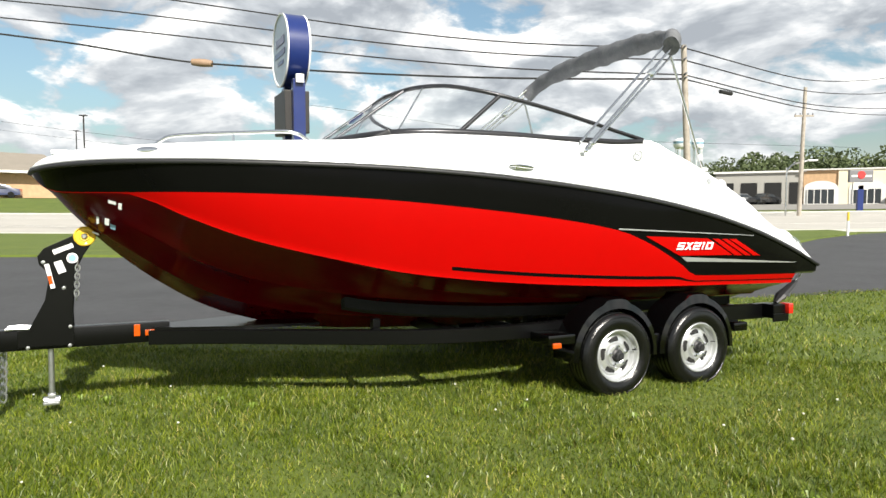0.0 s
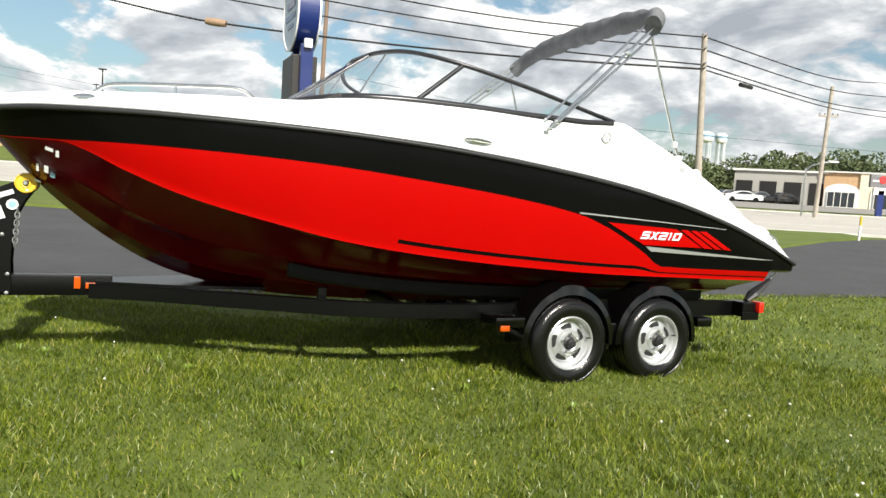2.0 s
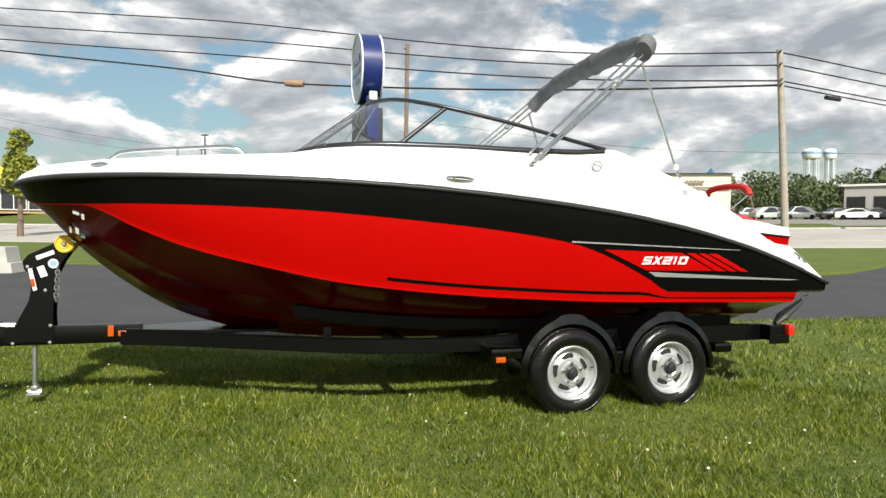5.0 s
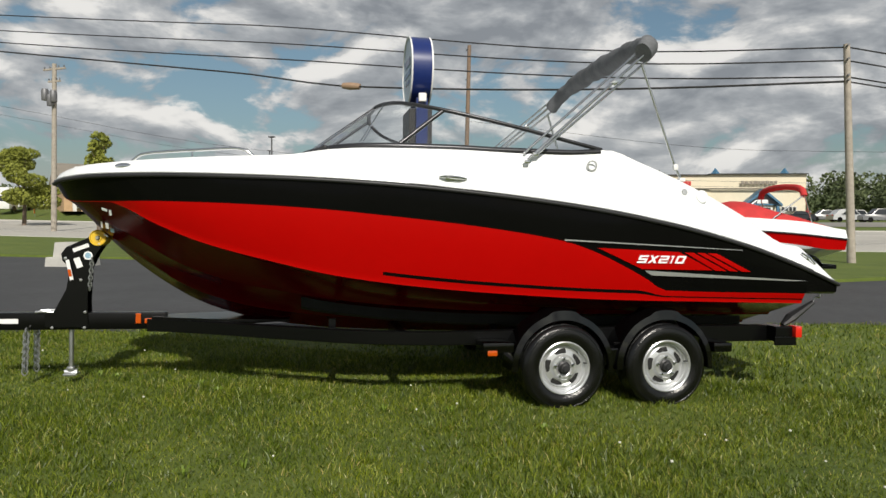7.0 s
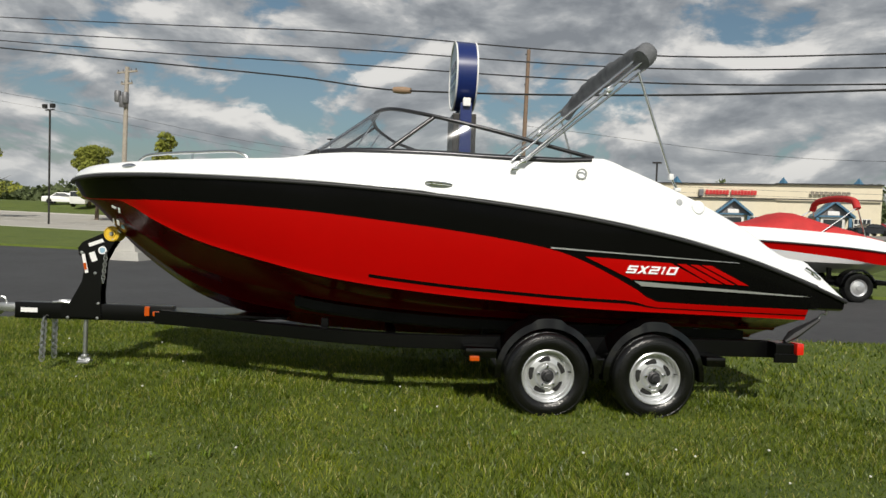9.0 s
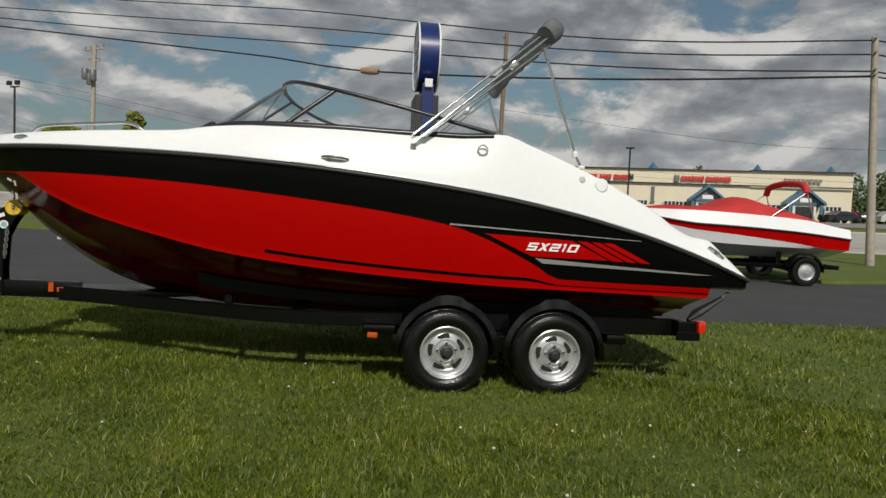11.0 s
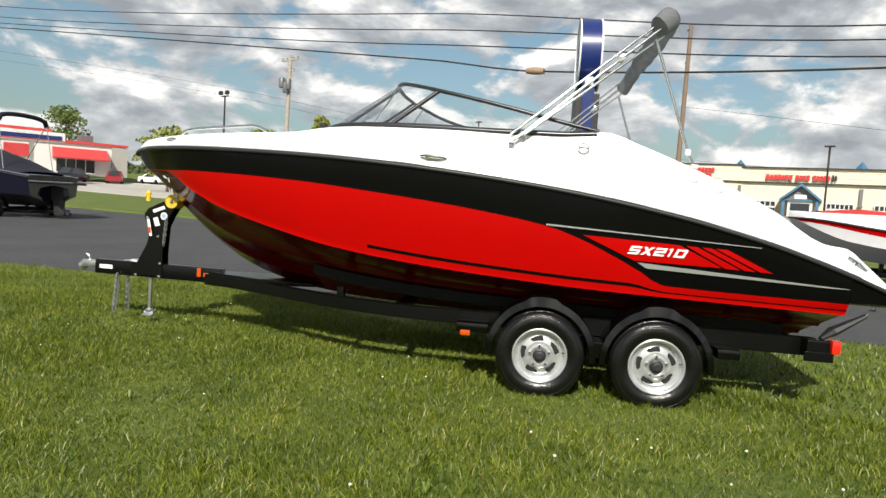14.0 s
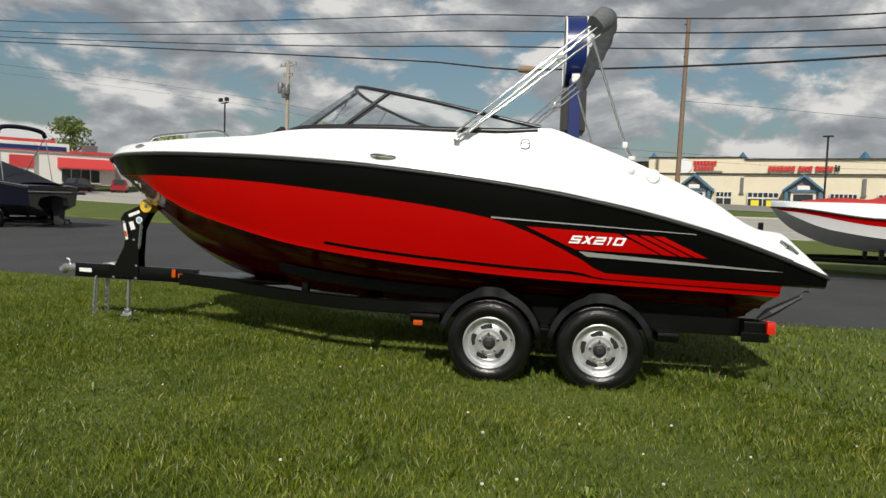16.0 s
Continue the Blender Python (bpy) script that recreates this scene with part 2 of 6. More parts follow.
def prism(poly, depth, m=None, bevel=0.0, bm=None):
    """A plate: outline (x, y), from z = 0 to z = depth, then moved by m."""
    b2 = bmesh.new()
    lo, hi = [b2.verts.new((x, y, 0)) for x, y in poly], [b2.verts.new((x, y, depth)) for x, y in poly]
    b2.faces.new(lo[::-1])
    b2.faces.new(hi)
    n = len(poly)
    for k in range(n):
        b2.faces.new((lo[k], lo[(k + 1) % n], hi[(k + 1) % n], hi[k]))
    bmesh.ops.recalc_face_normals(b2, faces=b2.faces)
    if bevel:
        bmesh.ops.bevel(b2, geom=b2.edges[:], offset=bevel, segments=2, affect="EDGES", profile=0.6)
    if m is not None:
        b2.transform(m)
    if bm is None:
        return b2
    me = bpy.data.meshes.new("tmp")
    b2.to_mesh(me)
    b2.free()
    bm.from_mesh(me)
    bpy.data.meshes.remove(me)
    return bm


def lathe(profile, seg=32, m=None, bm=None, skip=None, arc=2 * math.pi):
    """Turns (radius, height) round z; skip(i, k) leaves cells open."""
    b2 = bm or bmesh.new()
    full = arc > 6.28
    n = seg if full else seg + 1
    rows = [[b2.verts.new((r * math.cos(arc * k / seg), r * math.sin(arc * k / seg), h)) for k in range(n)] for r, h in profile]
    for i, (a, b) in enumerate(zip(rows, rows[1:])):
        for k in range(seg):
            if skip and skip(i, k):
                continue
            b2.faces.new((a[k], a[(k + 1) % n], b[(k + 1) % n], b[k]))
    if m is not None:
        b2.transform(m)
    return b2


def merge(bm, other, m=None):
    if m is not None:
        other.transform(m)
    me = bpy.data.meshes.new("tmp")
    other.to_mesh(me)
    other.free()
    bm.from_mesh(me)
    bpy.data.meshes.remove(me)
    return bm


def block_letters(text, width, height, m, material, parent, name, shear=0.5):
    """Squared, wide, leaning letters cut from film."""
    bars_of = {"S": ((0, .78, 1, 1), (0, .39, 1, .61), (0, 0, 1, .22), (0, .5, .24, .9), (.76, .1, 1, .5)),
               "2": ((0, .78, 1, 1), (0, .39, 1, .61), (0, 0, 1, .22), (.76, .5, 1, .9), (0, .1, .24, .5)),
               "1": ((.36, 0, .66, 1), (.08, .78, .5, 1)),
               "0": ((0, .78, 1, 1), (0, 0, 1, .22), (0, .1, .24, .9), (.76, .1, 1, .9))}
    cells = {"1": 0.55}
    total = sum(cells.get(c, 1.0) for c in text) + 0.17 * (len(text) - 1)
    cw = width / total
    bm, x = bmesh.new(), -width / 2
    for c in text:
        w = cells.get(c, 1.0) * cw
        quads = [((a, b), (p, b), (p, q), (a, q)) for a, b, p, q in bars_of.get(c, ())]
        if c == "X":
            quads = [((0, 0), (.30, 0), (1, 1), (.70, 1)), ((.70, 0), (1, 0), (.30, 1), (0, 1))]
        for k, quad in enumerate(quads):
            prism([(x + u * w + shear * (v - 0.5) * height, (v - 0.5) * height) for u, v in quad], 0.002 + 0.0002 * k, m, 0, bm)
        x += w + 0.17 * cw
    return part(name, bm, material, parent, "white leaning block lettering")


def axes(x, y, z, o):
    """A pose from three axis directions and an origin."""
    return Matrix(((x[0], y[0], z[0], o[0]), (x[1], y[1], z[1], o[1]), (x[2], y[2], z[2], o[2]), (0, 0, 0, 1)))


# ---- ground: lawn, car park, verge, road ----
LOT_Z = -0.20


def rise(x, y):
    """Height added with distance so that far ground fits the camera's view."""
    return min(1.8, 0.0145 * max(0.0, math.hypot(x, y) - 16))


def ground_z(x, y):
    s = y - 0.15 * x
    left = step(5, -45, x)
    return rise(x, y) - 0.24 + 0.32 * step(30, 62, s) + (0.42 + 0.95 * left) * step(57, 72, s)


def lawn_z(x, y):
    return rise(x, y) - 0.08 - 0.0218 * min(max(y, 0), 5.5) + 0.012 * noise.noise(Vector((x * 0.5, y * 0.5, 0)))


def lattice(xs, ys, f):
    return loft([[(x, y, f(x, y)) for x in xs] for y in ys])


def grade(a, b, n, p=1.0):
    return [a + (b - a) * (i / n) ** p for i in range(n + 1)]


gx = grade(-2500, -130, 12, 1) + grade(-120, 120, 60) + grade(140, 2500, 12)
gy = grade(-2500, -60, 8) + grade(-50, 120, 80) + grade(140, 3500, 14)
tagged(part("ground", lattice(gx, gy, ground_z), TURF, smooth=True), "wide green grassland reaching to the horizon", "ground", kind="structure")

EDGE = Vector((0.8975, 0.441, 0))
EDGE_N = Vector((-0.441, 0.8975, 0))
EDGE_O = Vector((0, 9.2, 0))


def lawn_point(p, q):
    """p along the lawn's far edge, q across it (0 at the edge, negative towards the lawn)."""
    w = 0.12 * noise.noise(Vector((p * 0.4, 3.3, 0))) if q > -1 else 0
    v = EDGE_O + EDGE * p + EDGE_N * (q + w)
    return (v.x, v.y, lawn_z(v.x, v.y) - (0.07 if q >= 0 else 0) * (1 if q > -0.01 else 0))


tagged(part("lawn", loft([[lawn_point(p, q) for p in grade(-60, 60, 160)] for q in grade(-45, -12, 10) + grade(-11.5, -0.2, 44) + [-0.05, 0.0]]), TURF, smooth=True), "mown green lawn under the boat trailer", "lawn", kind="structure")

lot = bmesh.new()
lot_outline = [(-75, 3), (-45, 9.5), (-26, 14.4), (-20, 16.2), (-13, 17.9), (-4, 18.6), (5.4, 18.6), (7.6, 20.3), (10, 24), (12.8, 28.0), (16, 31.5), (22, 35.2), (60, 41), (60, 38.4), (40, 28.6), (25, 21.2), (12, 14.8), (4, 10.9), (-8.0, 5.0), (-30, -5.8), (-50, -15.6), (-75, -27.9)]
lv = [lot.verts.new((x, y, LOT_Z + rise(x, y))) for x, y in lot_outline]
lot.faces.new(lv)
bmesh.ops.triangulate(lot, faces=lot.faces[:])
tagged(part("car_park", lot, ASPHALT), "dark worn asphalt car park", "asphalt", kind="structure")

road_rows = [[(x, 32 + 0.15 * x + o, ground_z(x, 32 + 0.15 * x + o) + 0.05) for x in grade(-400, 400, 100)] for o in grade(0, 26, 12)]
tagged(part("road", loft(road_rows), CONCRETE, smooth=True), "pale concrete multi-lane road", "road", kind="structure")
for name, o, wd, h in (("kerb_near", -0.25, 0.3, 0.15), ("kerb_far", 26.0, 0.3, 0.15)):
    rows = []
    for dz, do in ((-0.1, 0), (h, 0), (h, wd), (-0.1, wd)):
        rows.append([(x, 32 + 0.15 * x + o + do, ground_z(x, 32 + 0.15 * x + o) + dz) for x in grade(-400, 400, 100)])
    tagged(part(name, loft(rows), KERB), "pale concrete kerb along the road", "kerb", kind="structure")
PAINT = mat("road paint", (0.75, 0.74, 0.70), 0.7, vary=0.15, scale=3)
for name, o in (("lane_line_1", 7.5), ("lane_line_2", 18.5)):
    tagged(part(name, loft([[(x, 32 + 0.15 * x + o + k, ground_z(x, 32 + 0.15 * x + o + k) + 0.056) for x in grade(-300, 300, 100)] for k in (0, 0.16)]), PAINT), "white painted lane line on the road", "lane line", kind="structure")
# grass verge between car park and road sits a little above the asphalt
verge_front = [(-75, 3), (-45, 9.5), (-26, 14.4), (-20, 16.2), (-13, 17.9), (-4, 18.6), (5.4, 18.6), (7.6, 20.3), (10, 24), (12.8, 28.0), (16, 31.5)]
rows = []
for f in (0, 0.004, 0.3, 0.7, 1.0):
    row = []
    for x, y in verge_front:
        yf = 31.75 + 0.15 * x
        yy = y + (yf - y) * f
        row.append((x, yy, rise(x, yy) + (LOT_Z - 0.05) if f == 0 else rise(x, yy) - 0.13 + 0.03 * noise.noise(Vector((x * 0.2, yy * 0.2, 1)))))
    rows.append(row)
tagged(part("verge", loft(rows), TURF, smooth=True), "strip of green grass between car park and road", "grass verge", kind="structure")

FARLOT = mat("weathered far paving", (0.24, 0.23, 0.21), 0.9, vary=0.15, scale=0.3, detail=8)
for name, x0, x1, s0, s1 in (("far_pavement_1", -34, 20, 66, 89), ("far_pavement_2", 20, 62, 63, 92), ("far_pavement_3", -112, -62, 33, 62), ("far_pavement_4", -66, -45, 74, 84)):
    rows = [[(x, sv + 0.15 * x if name != "far_pavement_3" else sv - 14 + 0.15 * (x + 60), 0) for x in grade(x0, x1, 14)] for sv in grade(s0, s1, 8)]
    rows = [[(x, y, ground_z(x, y) + 0.04) for x, y, z in row] for row in rows]
    tagged(part(name, loft(rows), FARLOT, smooth=True), "pale weathered paving before the shops", "pavement", kind="structure")

# ---- the red, black and white boat ----
HEADING = radians(31)
A0, N0 = Vector((math.cos(HEADING), math.sin(HEADING), 0)), Vector((-math.sin(HEADING), math.cos(HEADING), 0))
BOAT = pose(0, 0, 0, -1.25) @ axes(A0, N0, (0, 0, 1), A0 * 0.161 + N0 * 5.145)   # x towards the stern, y to starboard

rail_v = spline([(-0.31, 0), (-0.29, 0.17), (-0.1, 0.45), (0.2, 0.71), (0.6, 0.94), (1.1, 1.12), (1.7, 1.24), (2.4, 1.31), (3.1, 1.335), (3.8, 1.325), (4.5, 1.305), (5.2, 1.265), (5.8, 1.21), (6.17, 1.175)])
rail_z = spline([(-0.31, 1.585), (-0.1, 1.612), (0.2, 1.624), (0.6, 1.625), (1.1, 1.619), (1.7, 1.608), (2.4, 1.578), (3.1, 1.525), (3.8, 1.45), (4.5, 1.34), (5.2, 1.183), (5.8, 0.998), (6.17, 0.86)])
chine_v = spline([(-0.31, 0), (-0.2, 0.19), (0.0, 0.41), (0.3, 0.655), (0.6, 0.845), (1.0, 0.986), (1.5, 1.099), (2.0, 1.167), (2.6, 1.21), (3.2, 1.235), (4.0, 1.236), (5.0, 1.20), (5.84, 1.15)])
chine_z = spline([(-0.31, 1.575), (-0.2, 1.474), (-0.1, 1.447), (0.05, 1.441), (0.25, 1.436), (0.42, 1.385), (0.6, 1.30), (1.0, 1.151), (1.5, 1.023), (2.0, 0.919), (2.6, 0.846), (3.2, 0.799), (4.0, 0.756), (5.0, 0.731), (5.84, 0.712)])
keel_z = spline([(-0.31, 1.57), (-0.19, 1.46), (-0.1, 1.355), (0.0, 1.245), (0.15, 1.09), (0.35, 0.92), (0.56, 0.77), (0.78, 0.64), (1.0, 0.55), (1.4, 0.445), (2.0, 0.375), (3.0, 0.34), (5.84, 0.35)])
band_z = spline([(-0.31, 1.58), (-0.2, 1.477), (-0.1, 1.45), (0.2, 1.443), (0.35, 1.441), (0.6, 1.439), (1.1, 1.429), (1.7, 1.405), (2.4, 1.35), (3.1, 1.278), (3.67, 1.190), (3.91, 1.116), (4.14, 1.017), (4.39, 0.893), (4.53, 0.815), (5.84, 0.785)])
top_z = spline([(-0.31, 1.60), (-0.22, 1.665), (0.0, 1.718), (0.3, 1.738), (0.7, 1.757), (1.2, 1.779), (1.6, 1.797), (1.9, 1.842), (2.2, 1.862), (2.8, 1.868), (3.4, 1.858), (3.65, 1.862), (3.88, 1.895), (4.05, 1.913), (4.3, 1.835), (4.8, 1.645), (5.3, 1.415), (5.68, 1.20), (5.84, 1.18), (5.95, 1.09), (6.17, 0.885)])


def side_v(u, z):
    """Half-beam of the topsides at a height."""
    za, zc = rail_z(u), chine_z(u)
    f = min(1, max(0, (z - zc) / max(0.02, za - zc)))
    return chine_v(u) + (rail_v(u) - chine_v(u)) * f + 0.03 * math.sin(math.pi * f) * step(-0.2, 1.2, u)


def hull_section(u):
    kz, cz, cv = keel_z(u), chine_z(u), chine_v(u)
    kz = min(kz, cz)
    pts = []
    power = 1.0 + 0.25 * step(2.2, 0.2, u)
    for f, o in ((0, 0), (0.27, 0), (0.3, 0.022), (0.325, 0.004), (0.46, 0), (0.60, 0), (0.63, 0.022), (0.655, 0.004), (0.8, 0), (0.94, 0)):
        k = step(0.0, 1.2, u)
        pts.append((u, f * cv, kz + (cz - kz) * f ** power - o * k))
    pts.append((u, cv, cz - 0.012 * step(0.2, 1, u)))
    za = rail_z(u)
    zb = max(band_z(u), cz + 0.004)
    w = min(0.072, (zb - cz) * 0.4)
    for z in (cz, cz + w * 0.6, cz + w * 0.97, cz + (max(zb, cz + w) - cz) * 0.5 + w * 0.5, max(zb, cz + w), (max(zb, cz + w) + za) / 2, za):
        pts.append((u, side_v(u, z), z))
    return pts


def build_hull(parent):
    us = grade(-0.31, 0.6, 22, 1.3) + grade(0.66, 5.84, 60)
    rows = []
    for u in us:
        s = hull_section(u)
        rows.append([(x, -v, z) for x, v, z in s[::-1]] + [(x, v, z) for x, v, z in s[1:]])
    n = len(hull_section(1.0))

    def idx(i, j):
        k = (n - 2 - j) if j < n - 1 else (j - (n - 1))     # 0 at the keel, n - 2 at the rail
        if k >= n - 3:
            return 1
        # below the chine the shade is painted: darker copy of the red
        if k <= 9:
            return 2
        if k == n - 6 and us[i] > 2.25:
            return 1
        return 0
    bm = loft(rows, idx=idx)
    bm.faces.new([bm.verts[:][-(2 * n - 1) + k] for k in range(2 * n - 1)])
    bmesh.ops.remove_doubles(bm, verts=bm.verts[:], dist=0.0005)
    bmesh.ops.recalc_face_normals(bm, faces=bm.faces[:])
    return part("hull", bm, [RED, BLACK, SHADEDRED], parent, "glossy red hull with a black upper band, bottom painted darker as shade", smooth=32)


def build_stern_panel(parent):
    rows = []
    for u in grade(5.845, 6.16, 6):
        b, t, v = 0.782 - 0.01 * (u - 5.84), rail_z(u) + 0.004, rail_v(u)
        rows.append([(u, -v, t), (u, -v + 0.012, b + 0.02), (u, -v + 0.05, b), (u, v - 0.05, b), (u, v - 0.012, b + 0.02), (u, v, t)])
    bm = loft(rows)
    bm.faces.new([bm.verts[:][k] for k in range(6)])
    bm.faces.new([bm.verts[:][-6 + k] for k in range(6)])
    bmesh.ops.recalc_face_normals(bm, faces=bm.faces[:])
    return part("swim_platform", bm, BLACK, parent, "black moulded swim platform edge", smooth=30)


def build_deck(parent):
    rows = []
    for u in grade(-0.31, 0.5, 18, 1.2) + grade(0.58, 5.66, 58) + [5.70, 5.75, 5.80, 5.84, 5.88, 5.93, 5.99, 6.05, 6.11, 6.165]:
        rv, rz, tz = rail_v(u), rail_z(u) + 0.012, top_z(u)
        tz = max(tz, rz + 0.012)
        ins = min(0.115, rv * 0.6) * min(1, 0.25 + (tz - rz) / 0.25)
        tv = max(0, rv - ins)
        dep = step(0.45, 0.75, u) * (1 - step(4.2, 4.5, u))
        cen = (tz - 0.02 * (1 - dep) - 0.5 * dep)
        inner = max(0, tv - 0.2)
        h = tz - rz
        half = [(u, rv - 0.004, rz - 0.01), (u, rv - 0.012, rz + 0.25 * h), (u, tv + 0.35 * ins, rz + 0.72 * h), (u, tv + 0.12 * ins, rz + 0.93 * h), (u, tv, tz - 0.004), (u, max(0, tv - 0.03), tz), (u, inner, tz + 0.002), (u, max(0, inner - 0.03), tz - 0.06 * dep), (u, max(0, inner - 0.05), cen), (u, 0, cen)]
        rows.append([(x, -v, z) for x, v, z in half] + [(x, v, z) for x, v, z in half[-2::-1]])
    bm = loft(rows)
    bmesh.ops.remove_doubles(bm, verts=bm.verts[:], dist=0.0004)
    bmesh.ops.recalc_face_normals(bm, faces=bm.faces[:])
    return part("deck", bm, WHITE, parent, "glossy white deck moulding", smooth=40)


def side_patch(name, parent, material, low, high, u0, u1, n=24, off=0.004, label=""):
    """A film on the port topside between two height lines."""
    rows = [[], []]
    for u in grade(u0, u1, n):
        for r, z in zip(rows, (low(u), high(u))):
            r.append((u, -side_v(u, z) - off, z))
    bm = loft(rows)
    bmesh.ops.remove_doubles(bm, verts=bm.verts[:], dist=0.0003)
    return part(name, bm, material, parent, label)


def line(*k):
    return lambda u: (k[0][1] + (k[1][1] - k[0][1]) * (u - k[0][0]) / (k[1][0] - k[0][0]))


def slanted(name, parent, quad, material, off=0.005, label=""):
    """A four-cornered film (u, z) on the port topside."""
    a, b, c, d = quad
    rows = []
    for t in grade(0, 1, 6):
        row = []
        for s in grade(0, 1, 10):
            lo = (a[0] + (b[0] - a[0]) * s, a[1] + (b[1] - a[1]) * s)
            hi = (d[0] + (c[0] - d[0]) * s, d[1] + (c[1] - d[1]) * s)
            u, z = lo[0] + (hi[0] - lo[0]) * t, lo[1] + (hi[1] - lo[1]) * t
            row.append((u, -side_v(u, z) - off, z))
        rows.append(row)
    bm = loft(rows)
    bmesh.ops.remove_doubles(bm, verts=bm.verts[:], dist=0.0003)
    return part(name, bm, material, parent, label)


def both(points):
    return points, [(x, -y, z) for x, y, z in points]


def build_boat():
    boat = thing("motor_boat", BOAT, "red, black and white bowrider motor boat on a black tandem trailer", "boat")
    hull = build_hull(boat)
    build_stern_panel(boat)
    deck = build_deck(boat)
    for s in (-1, 1):
        pts = [(u, s * (rail_v(u) + 0.006), rail_z(u)) for u in grade(-0.31, 0.4, 14, 1.2) + grade(0.5, 6.17, 40)]
        part("rub_rail", tube(pts, 0.017, 8), RUBBER, boat, "black rubber rub rail", smooth=60)
        pts = [(u, s * (rail_v(u) + 0.006), rail_z(u) + 0.021) for u in grade(-0.29, 0.4, 14, 1.2) + grade(0.5, 5.9, 40)]
        part("rail_insert", tube(pts, 0.005, 6), SILVER, boat, "thin silver rail insert", smooth=60)
    # graphics of the port side
    slanted("side_stripe", hull, [(3.66, 1.197), (5.19, 1.140), (5.19, 1.144), (3.66, 1.208)], SILVER, 0.006, "silver pinstripe")
    slanted("side_stripe", hull, [(3.68, 1.185), (5.19, 1.136), (5.19, 1.1395), (3.68, 1.196)], BLACK, 0.005)
    slanted("side_panel", hull, [(4.31, 0.985), (4.93, 0.978), (4.62, 1.121), (3.93, 1.146)], RED, 0.005, "red graphic panel")
    for k, (b0, b1, t0, t1) in enumerate(((4.955, 5.06, 4.665, 4.745), (5.085, 5.165, 4.775, 4.845), (5.195, 5.285, 4.87, 4.955))):
        slanted("side_slash", hull, [(b0, 0.975 - 0.003 * k), (b1, 0.972 - 0.003 * k), (t1, 1.117 - k * 0.002), (t0, 1.119 - k * 0.002)], RED, 0.005, "red slanted bar")
    slanted("side_stripe", hull, [(4.40, 0.935), (5.68, 0.892), (5.84, 0.893), (4.335, 0.974)], SILVER, 0.005, "broad silver stripe")
    zt, ut = 1.062, 4.47
    dv = (side_v(4.7, zt) - side_v(4.27, zt)) / 0.43
    block_letters("SX210", 0.40, 0.060, axes(Vector((1, -dv, -0.005)).normalized(), (0, 0, 1), Vector((-dv, -1, 0)).normalized(), (ut, -side_v(ut, zt) - 0.008, zt)), DECALWHITE, hull, "model_lettering")
    # fittings
    for s in (-1, 1):
        u = 0.40
        nn = Vector((-0.42, s * 0.82, 0.38)).normalized()
        tt = Vector((0.89, s * 0.45, 0.03))
        tt = (tt - nn * tt.dot(nn)).normalized()
        part("navigation_light", lathe([(0.0005, 0.016), (0.03, 0.015), (0.045, 0.01), (0.05, -0.01)], 20, axes(tt, nn.cross(tt), nn, (0.40, s * 0.798, 1.70)) @ Matrix.Diagonal((1.5, 0.42, 1, 1))), CHROME, boat, "oval chrome bow light", smooth=True)
        u = 2.79
        cl = bmesh.new()
        tube(sweep([(u - 0.10, s * 1.325, 1.648), (u - 0.05, s * 1.345, 1.65), (u + 0.05, s * 1.345, 1.643), (u + 0.10, s * 1.325, 1.638)], 10), lambda t: 0.008 + 0.006 * math.sin(math.pi * t), 8, cl)
        box(u, s * 1.325, 1.642, 0.12, 0.03, 0.035, 0.008, cl)
        part("cleat", cl, CHROME, boat, "chrome pop-up cleat", smooth=40)
        u = 5.88
        cl = bmesh.new()
        tube([(u - 0.065, s * 1.165, 1.125), (u, s * 1.185, 1.085), (u + 0.065, s * 1.165, 1.035)], 0.010, 8, cl)
        box(u, s * 1.16, 1.08, 0.05, 0.04, 0.02, 0.006, cl)
        part("cleat", cl, CHROME, boat, "chrome stern cleat", smooth=40)
        part("badge", lathe([(0.03, 0), (0.03, 0.006), (0.042, 0.006), (0.042, 0)], 24, axes((1, 0, 0), (0, 0.1 * s, 1), (0, s, 0.1 * 0), (3.89, s * 1.268, 1.775))), SILVER, boat, "round silver emblem ring", smooth=True)
        part("speaker_cap", lathe([(0.0005, 0.012), (0.045, 0.01), (0.055, 0)], 24, axes((1, 0, 0), (0, 0.1, 1), (0, s, 0), (4.86, s * 1.212, 1.565))), WHITE, boat, "round white filler cap", smooth=True)
        part("vent_cap", lathe([(0.0005, 0.008), (0.022, 0.007), (0.026, 0)], 16, axes((1, 0, 0), (0, 0.1, 1), (0, s, 0), (4.70, s * 1.222, 1.60))), SILVER, boat, "small grey through-hull cap", smooth=True)
        part("bow_grab_rail", tube(sweep([(0.44, s * 0.735, 1.735), (0.52, s * 0.77, 1.79), (0.62, s * 0.80, 1.805), (1.0, s * 0.915, 1.828), (1.22, s * 0.985, 1.838), (1.29, s * 1.0, 1.825), (1.36, s * 1.01, 1.775)], 30), 0.0125, 10), CHROME, boat, "polished bow grab rail", smooth=60)
        part("rail_post", tube([(0.9, s * 0.89, 1.755), (0.9, s * 0.887, 1.822)], 0.008, 8), CHROME, boat)
    bow = bmesh.new()
    box(-0.12, 0, 1.735, 0.13, 0.09, 0.03, 0.012, bow)
    part("bow_chock", bow, WHITE, boat, "white moulded bow chock")

    # windscreen
    base = [(3.98, 1.195, 1.902), (3.7, 1.195, 1.885), (3.2, 1.18, 1.885), (2.8, 1.16, 1.893), (2.41, 1.13, 1.893), (2.05, 1.05, 1.885), (1.84, 0.85, 1.875), (1.70, 0.5, 1.868), (1.64, 0.0, 1.865)]
